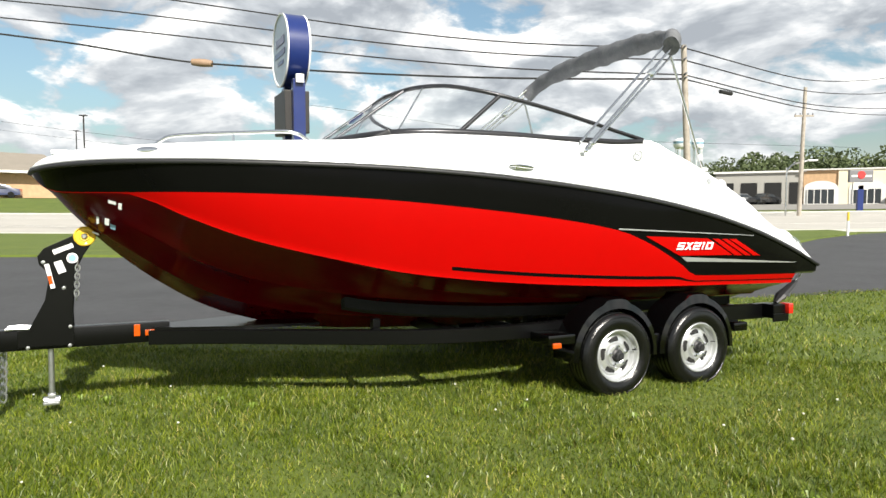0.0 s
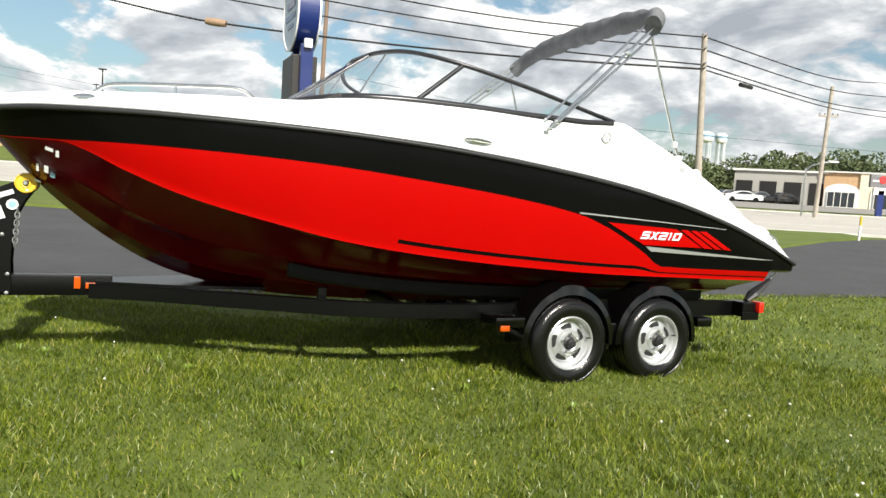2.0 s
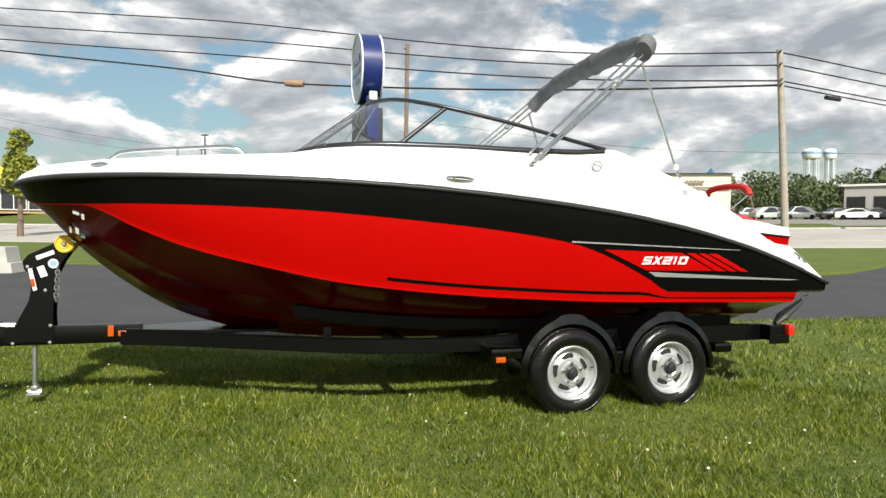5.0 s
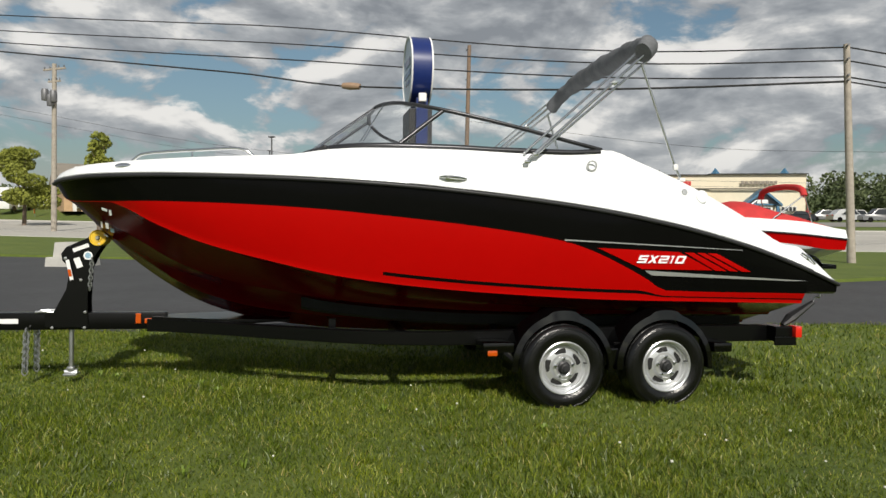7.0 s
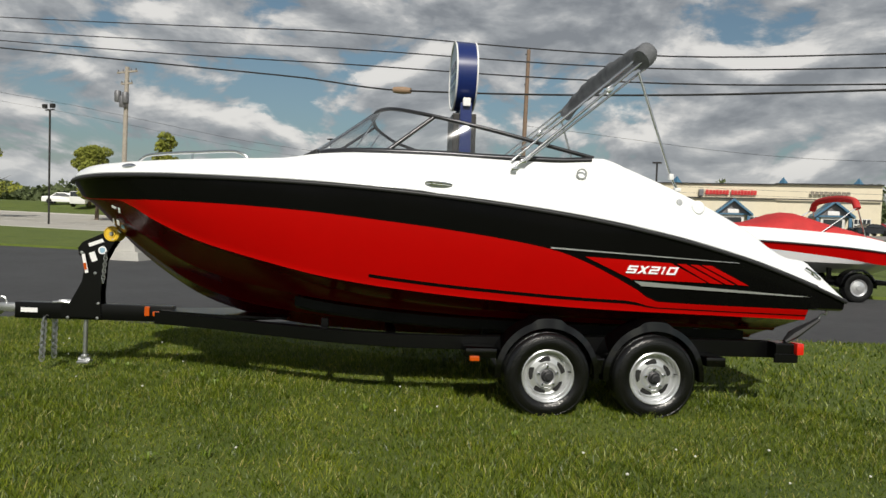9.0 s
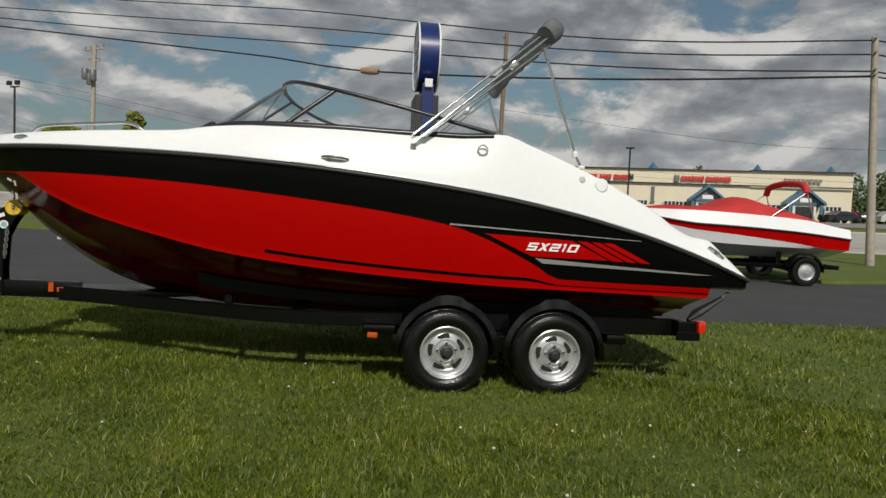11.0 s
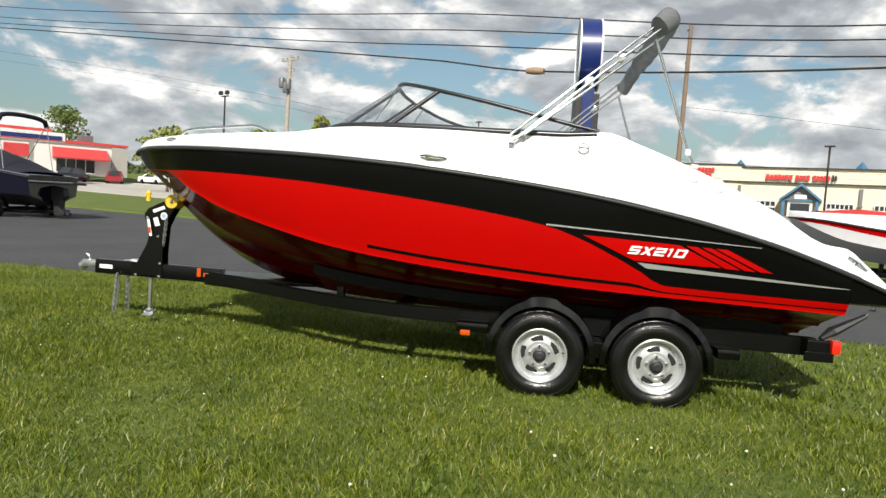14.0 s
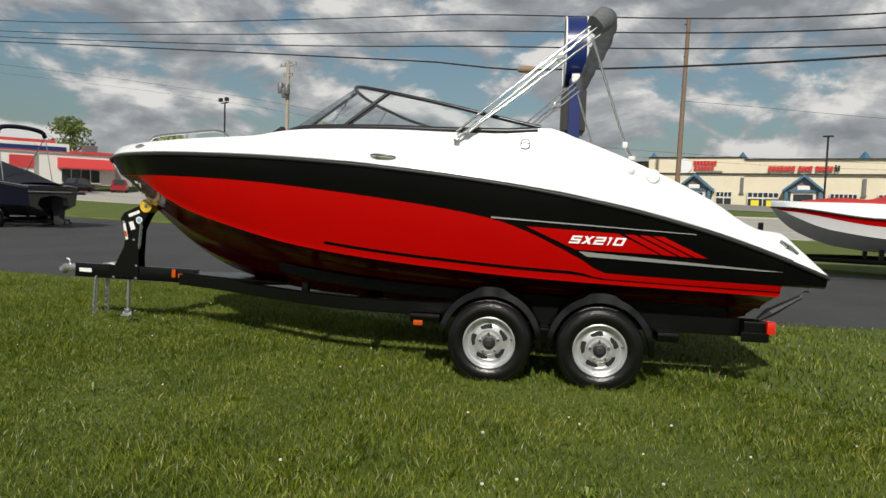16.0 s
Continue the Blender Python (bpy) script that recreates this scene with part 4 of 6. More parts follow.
# ---- sign, poles and cables ----
def build_pylon_sign():
    n, d = Vector((-0.8526, -0.5225, 0)), Vector((-0.5225, 0.8526, 0))
    sg = thing("pylon_sign", axes(n * 1.14, d * 1.14, (0, 0, 1.14), (-5.85, 19.56, LOT_Z)), "tall round blue and pale shop sign on a blue post", "sign")
    disc = axes((0, 1, 0), (0, 0, 1), (1, 0, 0), (0, 0.1, 5.33))
    part("sign_drum", lathe([(0.89, -0.27), (0.92, -0.27), (0.92, 0.27), (0.89, 0.27)], 48, disc), SIGNBLUE, sg, "blue enamel drum rim", smooth=40)
    for s in (-1, 1):
        part("sign_face", lathe([(0.0005, 0.262 * s), (0.88, 0.262 * s)], 48, disc), SIGNFACE, sg, "pale round sign face")
        part("sign_trim", lathe([(0.925, 0.25 * s), (0.935, 0.29 * s), (0.88, 0.29 * s), (0.875, 0.26 * s)], 48, disc), STICKER, sg, "white edge trim", smooth=40)
        for k, (y, z, w, h) in enumerate(((0.0, 0.22, 0.9, 0.2), (0.05, -0.08, 1.1, 0.14), (0.0, -0.32, 0.6, 0.1))):
            part("sign_bar", box(0.275 * s, 0.1 + y, 5.33 + z, 0.012, w, h, 0), SIGNBLUE, sg)
    part("sign_post", box(0, -0.62, 2.2, 0.30, 0.22, 4.6, 0.01), SIGNBLUE, sg, "square blue steel post")
    part("sign_post", box(0, 0.5, 2.2, 0.26, 0.3, 4.5, 0.01), SIGNBLUE, sg, "square blue steel post")
    part("message_cabinet", box(0, 0.12, 3.72, 0.62, 1.25, 1.06, 0.02), DARKMETAL, sg, "dark message board cabinet")
    part("sign_lamp", box(0, -0.78, 4.5, 0.2, 0.12, 0.22, 0.02), STICKER, sg, "small white lamp box")
    return sg


build_pylon_sign()


def build_pole(name, base, top, r, material, label, arms=(), extras=True):
    b, t = Vector(base), Vector(top)
    th = thing(name, Matrix.Translation(b), label, "utility pole")
    part("pole_shaft", tube([(t - b) * f for f in grade(-0.03, 1, 12)], lambda f: r * (1.15 - 0.3 * f), 14), material, th, smooth=50)
    for h, w in arms:
        p = (t - b) * h
        part("crossarm", box(p.x, p.y, p.z, w, 0.12, 0.12, 0.01, None, None), material, th, "wooden crossarm")
        for k in (-0.45, -0.2, 0.2, 0.45):
            part("insulator", lathe([(0.03, 0), (0.05, 0.04), (0.03, 0.08), (0.05, 0.12), (0.0005, 0.16)], 8, Matrix.Translation((p.x + k * w, p.y, p.z + 0.06))), GREYMETAL, th)
    return th


near_pole = build_pole("utility_pole", (7.07, 25.1, -0.1), (6.77, 25.3, 7.1), 0.115, WOODPOLE, "pale weathered wooden utility pole beside the car park")
for z in (7.0, 6.57, 6.05, 5.9):
    part("insulator", tube([(-0.045 * z, -0.2, z + 0.1), (-0.045 * z, 0.2, z + 0.1)], 0.035, 8), GREYMETAL, near_pole)


def build_cable(points, r, label, group="overhead cables"):
    return tagged(part("overhead_cable", tube(sweep(points, 60), r, 6), CABLE, smooth=True), label, "cable", group)


P0 = (6.79, 25.28)
lines = [
    ((-79.29, 17.39, 17.55), (-46.70, 21.83, 13.06), (-17.21, 25.55, 10.04), (1.28, 25.35, 7.31), (*P0, 7.00)),
    ((-79.29, 17.39, 16.55), (-46.70, 21.83, 12.31), (-17.21, 25.55, 9.29), (1.28, 25.35, 6.88), (*P0, 6.57)),
    ((-79.29, 17.39, 15.92), (-46.70, 21.83, 11.87), (-17.21, 25.55, 8.60), (1.28, 25.35, 6.37), (*P0, 6.05)),
    ((-79.29, 17.39, 15.38), (-46.70, 21.83, 11.53), (-17.21, 25.55, 7.89), (-11.40, 25.49, 6.91), (1.28, 25.35, 6.04), (*P0, 5.90)),
]
for k, pts in enumerate(lines):
    build_cable(pts, (0.026, 0.026, 0.028, 0.038)[k], "black overhead cable sagging between poles")
right_ends = ((31.5, 55.5, 11.6), (31.5, 55.5, 10.3), (31.5, 55.5, 9.0), (31.5, 55.5, 8.4))
for (x, y, z), zz in zip(right_ends, (7.0, 6.57, 6.05, 5.9)):
    build_cable(((*P0, zz), (P0[0] + (x - P0[0]) * 0.3, P0[1] + (y - P0[1]) * 0.3, zz + (z - zz) * 0.12), (P0[0] + (x - P0[0]) * 0.6, P0[1] + (y - P0[1]) * 0.6, zz + (z - zz) * 0.42), (x, y, z)), 0.025, "black overhead cable sagging between poles")
SPLICE = mat("brown cable splice", (0.30, 0.20, 0.13), 0.7, vary=0.25, scale=14)
sp = sweep([(-11.75, 25.46, 6.95), (-10.97, 25.57, 6.89)], 10)
tagged(part("cable_splice", tube(sp, lambda t: 0.12 + 0.035 * math.sin(math.pi * t), 12), SPLICE, smooth=40), "brown splice case hanging on the lowest cable", "splice case")
sp = sweep([(9.0, 28.3, 5.93), (9.7, 29.2, 5.98)], 6)
tagged(part("cable_splice", tube(sp, 0.08, 10), CABLE, smooth=40), "black splice case on the overhead cable", "splice case")
tagged(part("overhead_cable", tube(sweep([(-110, 25, 19.0), (-67, 49, 13.2), (-52.3, 64.7, 10.4), (-10, 83, 6.9), (20, 88, 6.0)], 40), 0.016, 5), CABLE), "thin distant overhead cable", "cable", "overhead cables")
tagged(part("overhead_cable", tube(sweep([(-110, 25, 17.8), (-67, 49, 12.3), (-52.3, 64.7, 9.5), (-10, 83, 6.2), (20, 88, 5.4)], 40), 0.013, 5), CABLE), "thin distant overhead cable", "cable", "overhead cables")
tagged(part("overhead_cable", tube(sweep([(-21.6, 72, 12.6), (10, 74, 8.6), (40, 80, 8.0)], 30), 0.018, 5), CABLE), "thin distant overhead cable", "cable", "overhead cables")

pole2 = build_pole("utility_pole", (-38.9, 34.1, 0.0), (-38.75, 34.2, 11.8), 0.165, WOODPOLE, "pale utility pole with grey transformers across the road", ((0.97, 2.0), (0.90, 1.1)))
for dx, z in ((-0.40, 9.3), (0.38, 9.15), (0.1, 8.9)):
    part("transformer", lathe([(0.0005, 0), (0.2, 0), (0.23, 0.05), (0.23, 0.7), (0.18, 0.79), (0.0005, 0.82)], 14, Matrix.Translation((dx, -0.2, z))), GREYMETAL, pole2, "pale grey transformer can", smooth=40)
brown = build_pole("utility_pole", (-21.8, 72.0, ground_z(-21.8, 72)), (-21.5, 72.0, 21.0), 0.24, BROWNPOLE, "leaning brown utility pole beyond the road")
for z in (11.0, 12.2, 15.3, 18.6):
    part("cable_bracket", box(0.12, -0.12, z, 0.3, 0.1, 0.12, 0.01), DARKMETAL, brown)
build_pole("utility_pole", (22.8, 54.0, ground_z(22.8, 54)), (23.0, 54.0, 10.4), 0.15, WOODPOLE, "grey utility pole with a crossarm across the road", ((0.78, 1.4),))


def build_lamp(name, base, h, label, heads):
    th = thing(name, Matrix.Translation(base), label, "street lamp")
    part("lamp_post", tube([(0, 0, 0), (0, 0, h)], 0.065, 10), heads[0], th, smooth=50)
    if heads[1] == "twin":
        part("lamp_arm", tube([(-0.45, 0, h), (0.45, 0, h)], 0.05, 8), heads[0], th)
        for s in (-1, 1):
            part("lamp_head", box(s * 0.42, -0.1, h + 0.25, 0.34, 0.22, 0.30, 0.04), heads[0], th, "square floodlight head")
    elif heads[1] == "flat":
        part("lamp_head", box(0, 0, h + 0.04, 0.62, 0.35, 0.10, 0.03), heads[0], th, "flat shoebox lamp head")
    else:
        part("lamp_arm", tube(sweep([(0, 0, h - 0.3), (0.4, 0, h + 0.2), (1.6, 0, h + 0.55)], 12), 0.06, 8), heads[0], th)
        part("lamp_head", box(1.9, 0, h + 0.55, 0.7, 0.3, 0.14, 0.05), STICKER, th, "pale cobra lamp head")


build_lamp("street_lamp", (-42.9, 31.3, ground_z(-42.9, 31.3)), 8.1, "dark twin floodlight post across the road", (DARKMETAL, "twin"))
build_lamp("street_lamp", (-4.37, 51.3, ground_z(-4.4, 51.3)), 5.75, "dark parking lamp before the shops", (DARKMETAL, "flat"))
build_lamp("street_lamp", (22.0, 54.5, ground_z(22, 54.5)), 3.75, "pale cobra-head street lamp", (ALU, "cobra"))
build_lamp("street_lamp", (-36.6, 56.3, ground_z(-36.6, 56.3)), 8.3, "dark parking lamp far across the road", (DARKMETAL, "flat"))
build_lamp("street_lamp", (-50.7, 76.2, ground_z(-50.7, 76.2)), 8.0, "dark parking lamp far across the road", (DARKMETAL, "flat"))


# ---- buildings ----
CREAM = mat("cream stucco", (0.73, 0.655, 0.50), 0.9, vary=0.06, scale=0.6, bump=0.1)
TAUPE = mat("taupe metal roof", (0.25, 0.22, 0.18), 0.7, vary=0.12, scale=1.0)
TANBRICK = mat("tan brick", (0.50, 0.33, 0.19), 0.9, vary=0.2, scale=3)
GABLEBLUE = mat("blue standing-seam roof", (0.06, 0.16, 0.26), 0.5, vary=0.1)
DARKGLASS = mat("dark shop glass", (0.03, 0.035, 0.04), 0.12, vary=0.2, spec=0.6)
SIGNRED = mat("red sign letters", (0.55, 0.03, 0.03), 0.5, vary=0.08)
SIGNYELLOW = mat("yellow sign panel", (0.82, 0.68, 0.04), 0.5, vary=0.05)
GREYWALL = mat("grey metal wall", (0.36, 0.35, 0.32), 0.8, vary=0.08, scale=0.7)
OFFWHITE = mat("off-white panel", (0.72, 0.71, 0.68), 0.7, vary=0.05)
AWNRED = mat("red awning", (0.55, 0.05, 0.05), 0.7, vary=0.08)
NAVY = mat("navy gelcoat", (0.004, 0.004, 0.013), 0.1, vary=0.15, coat=0.2)
NAVYCANVAS = mat("navy canvas", (0.007, 0.008, 0.018), 0.85, vary=0.3, bump=0.4, bscale=12)
REDCANVAS = mat("red canvas", (0.50, 0.03, 0.03), 0.8, vary=0.15, bump=0.4, bscale=8)
GREYHULL = mat("pale grey hull", (0.66, 0.66, 0.67), 0.3, vary=0.05, coat=0.4)


def bars(parent, x0, x1, z, h, y, material, n, gap=0.25, name="sign_bar"):
    """A run of plain letter-sized bars."""
    w = (x1 - x0) / n
    for k in range(n):
        part(name, box(x0 + (k + 0.5) * w, y, z, w * (1 - gap), 0.12, h * (1 if k % 3 else 1.12), 0.02), material, parent)


def window_unit(parent, x, z, w, h, y, nx, label="shop window in a pale frame", frame_mat=None):
    win = part("window", box(x, y, z, w, 0.10, h, 0), DARKGLASS, parent, label)
    for k in range(nx + 1):
        part("frame", box(x - w / 2 + w * k / nx, y - 0.06, z, 0.09, 0.08, h + 0.09, 0), frame_mat or OFFWHITE, win)
    for zz in (z - h / 2, z + h / 2):
        part("frame", box(x, y - 0.062, zz, w + 0.09, 0.08, 0.09, 0), frame_mat or OFFWHITE, win)
    return win


def build_shops():
    # local x along the front, y away from the viewer
    a, b = Vector((-31.83, 86.05, 0)), Vector((13.97, 94.99, 0))
    d = (b - a).normalized()
    L = (b - a).length
    st = thing("shop_row", axes(d, (-d.y, d.x, 0), (0, 0, 1), (a.x, a.y, 1.45)), "long cream stucco shop row with blue gabled entrances", "shop building")
    part("wall", box(24.5, 9, 3.05, 24.4, 18, 6.2, 0), CREAM, st, "cream stucco wall")
    part("wall", box(6.75, 8.9, 3.15, 11.5, 18, 6.45, 0), CREAM, st, "raised cream stucco wall section")
    part("wall", box(42.5, 9.1, 3.1, 11.6, 18, 6.3, 0), CREAM, st, "cream stucco end wall section")
    part("wall", box(-2.0, 9.6, 2.9, 6.0, 18, 5.9, 0), TAUPE, st, "taupe set-back wall section")
    for x, w, z in ((24.55, 24.3, 6.2), (6.75, 11.6, 6.44), (42.5, 11.8, 6.3), (-2.0, 6.0, 5.88)):
        part("parapet", box(x, 8.85, z, w, 18.3, 0.12, 0), DARKMETAL, st, "dark parapet cap")
    for x, w in ((24.5, 24.4), (6.75, 11.5), (42.5, 11.6)):
        part("band", box(x, -0.25, 4.40, w, 0.2, 0.14, 0), DARKMETAL, st, "dark moulding along the front")
    for gx_ in (7.0, 19.0, 31.5, 42.6):
        g = part("entrance", box(gx_, -0.9, 1.2, 2.6, 1.6, 2.4, 0), OFFWHITE, st, "pale stone entrance porch")
        part("porch_roof", prism([(-2.2, 2.45), (0, 4.30), (2.2, 2.45), (2.2, 2.15), (0, 3.98), (-2.2, 2.15)], 2.6, axes((1, 0, 0), (0, 0, 1), (0, -1, 0), (gx_, 0.1, 0))), GABLEBLUE, g, "blue gabled porch roof")
        part("gable_infill", prism([(-1.85, 2.4), (0, 3.95), (1.85, 2.4)], 0.2, axes((1, 0, 0), (0, 0, 1), (0, -1, 0), (gx_, -1.6, 0))), GREYMETAL, g)
        part("gable_brace", prism([(-1.9, 2.30), (1.9, 2.30), (1.9, 2.48), (-1.9, 2.48)], 0.1, axes((1, 0, 0), (0, 0, 1), (0, -1, 0), (gx_, -1.9, 0))), GABLEBLUE, g)
        part("gable_sign", box(gx_, -1.95, 2.75, 1.3, 0.08, 0.5, 0.05), STICKER, g, "white sign in the gable")
        part("porch_door", box(gx_, -1.74, 1.0, 2.0, 0.08, 2.0, 0), DARKGLASS, g, "dark glass shop door")
        for s in (-1, 1):
            part("porch_column", box(gx_ + s * 1.75, -2.1, 1.1, 0.35, 0.35, 2.2, 0.04), GABLEBLUE, g, "blue porch post")
    for x, w, nx in ((10.3, 1.8, 4), (14.7, 3.4, 6), (23.1, 2.7, 6), (27.9, 2.8, 6), (35.0, 2.6, 5), (39.2, 2.2, 4), (46.2, 1.8, 4)):
        window_unit(st, x, 1.85, w, 0.62, -0.20, nx)
        wd = window_unit(st, x, 0.80, w, 1.25, -0.20, 2)
        if nx == 6 and x < 24:
            for k in (-0.25, 0.25):
                part("sale_poster", box(x + k * w, -0.33, 0.72, 0.9, 0.03, 1.0, 0), SIGNYELLOW, wd, "yellow window poster")
    for x in (12.3, 25.1):
        part("pilaster", box(x, -0.2, 3.0, 0.36, 0.16, 1.9, 0), GREYMETAL, st, "grey wall panel")
        part("pilaster_foot", box(x, -0.22, 1.98, 0.55, 0.2, 0.14, 0), GREYMETAL, st)
    for x in (1.4, 12.1, 25.0, 37.6, 46.0):
        part("roof_cupola", lathe([(0.75, 0), (0.0005, 1.0)], 4, Matrix.Translation((x, 1.0, 6.2))), GABLEBLUE, st, "small blue roof cupola")
    part("round_sign", lathe([(0.0005, 0.1), (0.35, 0.1), (0.36, 0.12), (0.6, 0.12), (0.62, 0.1), (0.95, 0.1), (1.0, 0)], 24, axes((1, 0, 0), (0, 0, 1), (0, -1, 0), (5.4, -0.2, 5.3))), STICKER, st, "round white sign with rings", smooth=30)
    bars(st, 6.5, 9.3, 5.72, 0.5, -0.25, SIGNRED, 7, 0.15, "shop_sign")
    bars(st, 6.6, 9.0, 5.08, 0.5, -0.25, SIGNRED, 6, 0.15, "shop_sign")
    bars(st, 6.9, 10.0, 4.66, 0.22, -0.25, TAUPE, 9, 0.12, "shop_sign")
    bars(st, 15.1, 18.0, 5.05, 0.55, -0.25, SIGNRED, 7, 0.12, "shop_sign")
    bars(st, 18.3, 19.8, 5.05, 0.55, -0.25, SIGNRED, 4, 0.12, "shop_sign")
    bars(st, 20.1, 21.9, 5.05, 0.55, -0.25, SIGNRED, 5, 0.12, "shop_sign")
    bars(st, 22.0, 22.6, 5.1, 0.65, -0.25, DARKMETAL, 2, 0.3, "shop_sign")
    part("sign_emblem", box(27.9, -0.25, 5.05, 0.6, 0.12, 0.9, 0.1), GREYMETAL, st, "grey and pale sign emblem")
    bars(st, 28.4, 31.2, 5.1, 0.55, -0.25, SIGNRED, 7, 0.14, "shop_sign")
    bars(st, 31.4, 34.4, 5.1, 0.55, -0.25, SIGNRED, 8, 0.14, "shop_sign")
    bars(st, 40.4, 44.8, 5.2, 0.4, -0.25, TAUPE, 9, 0.2, "shop_sign")
    return st


build_shops()


def build_left_store():
    a, b = Vector((-61.4, 53.9, 0)), Vector((-49.2, 70.7, 0))
    d = (b - a).normalized()
    L = (b - a).length
    st = thing("discount_store", axes(d, (-d.y, d.x, 0), (0, 0, 1), (a.x, a.y, 2.1)), "low tan brick store with a taupe roof and yellow sign", "shop building")
    part("wall", box(L / 2, 8, 1.5, L, 16, 3.0, 0), TANBRICK, st, "tan brick wall")
    part("roof", prism([(-1.2, 3.0), (17, 3.0), (17, 3.3), (6, 5.6), (-1.2, 3.3)], L + 1.0, axes((0, 1, 0), (0, 0, 1), (1, 0, 0), (-0.5, 0, 0))), TAUPE, st, "taupe standing-seam roof")
    part("fascia", box(L / 2, -1.25, 3.12, L + 1, 0.12, 0.25, 0), OFFWHITE, st, "white fascia board")
    sg = part("store_sign", box(L - 13.4, -1.35, 4.1, 11.5, 0.3, 1.15, 0), SIGNYELLOW, st, "yellow sign with dark letter bars")
    bars(sg, L - 18.8, L - 8.1, 4.1, 0.55, -1.55, DARKMETAL, 13)
    for x in (L - 18.2, L - 14.6, L - 10.4):
        window_unit(st, x, 1.5, 3.4, 2.2, -0.1, 3)
    part("store_door", box(L - 12.5, -0.08, 1.1, 1.8, 0.1, 2.2, 0), DARKGLASS, st, "dark glass store door")
    for x in (L - 19.8, L - 11.8, L - 8.2):
        part("post", box(x, -1.0, 1.5, 0.35, 0.35, 3.0, 0), OFFWHITE, st, "white canopy post")


build_left_store()


def build_garages():
    g = thing("service_garage", axes((0.925, -0.38, 0), (0.38, 0.925, 0), (0, 0, 1), (28.9, 95.4, 1.4)), "grey metal garage with bay shade painted on dark panels", "garage building")
    part("wall", box(5.7, 7, 2.25, 11.4, 14, 4.5, 0), GREYWALL, g, "grey metal wall")
    part("roof", box(5.7, 7, 4.62, 12.0, 14.6, 0.25, 0.02), OFFWHITE, g, "pale metal roof edge")
    # the wall is closed; flat dark panels paint the bays' inner shade
    for x in (1.3, 4.2, 7.1, 10.0):
        part("bay_door", box(x, -0.02, 1.6, 2.0, 0.1, 3.2, 0), DARK, g, "flat dark panel painting a vehicle bay's shade")
    h = thing("motor_shop", axes((0.915, -0.404, 0), (0.404, 0.915, 0), (0, 0, 1), (38.6, 91.1, 1.2)), "yellow stucco motorcycle shop", "shop building")
    part("wall", box(11, 7, 2.4, 22, 14, 4.9, 0), TANBRICK, h, "tan side section")
    part("wall", box(13.0, 6.9, 2.45, 18.2, 14.2, 5.0, 0), CREAM, h, "yellow stucco section")
    part("parapet", box(11, 6.9, 4.95, 22.3, 14.5, 0.16, 0), OFFWHITE, h, "pale parapet cap")
    for x in (2.0, 7.0, 15.0):
        part("arch", prism([(-1.9, 0)] + [(-1.9 * math.cos(q), 2.6 + 0.9 * math.sin(q)) for q in grade(0, math.pi, 10)] + [(1.9, 0)], 0.1, axes((1, 0, 0), (0, 0, 1), (0, -1, 0), (x, -0.2, 0))), OFFWHITE, h, "white arched window surround")
        window_unit(h, x, 1.5, 3.0, 1.9, -0.35, 4)
    ps = thing("pylon_sign", Matrix.Translation((31.75, 63.2, ground_z(31.75, 63.2))), "winged emblem pylon sign on a dark blue post", "sign")
    part("post", box(0, 0, 1.2, 0.5, 0.3, 2.4, 0.02), SIGNBLUE, ps, "dark blue post")
    part("sign_box", box(0, 0, 3.2, 2.0, 0.35, 1.1, 0.05), GREYMETAL, ps, "grey sign box")
    part("emblem", lathe([(0.0005, 0.05), (0.33, 0.05), (0.35, 0)], 20, axes((1, 0, 0), (0, 0, 1), (0, -1, 0), (0, -0.18, 3.3))), SIGNRED, ps, "round red emblem")
    part("emblem_wing", box(0, -0.19, 3.2, 1.7, 0.04, 0.16, 0), OFFWHITE, ps)
    part("message_board", box(0, 0, 2.3, 1.3, 0.3, 0.6, 0.03), OFFWHITE, ps, "white message board")


build_garages()


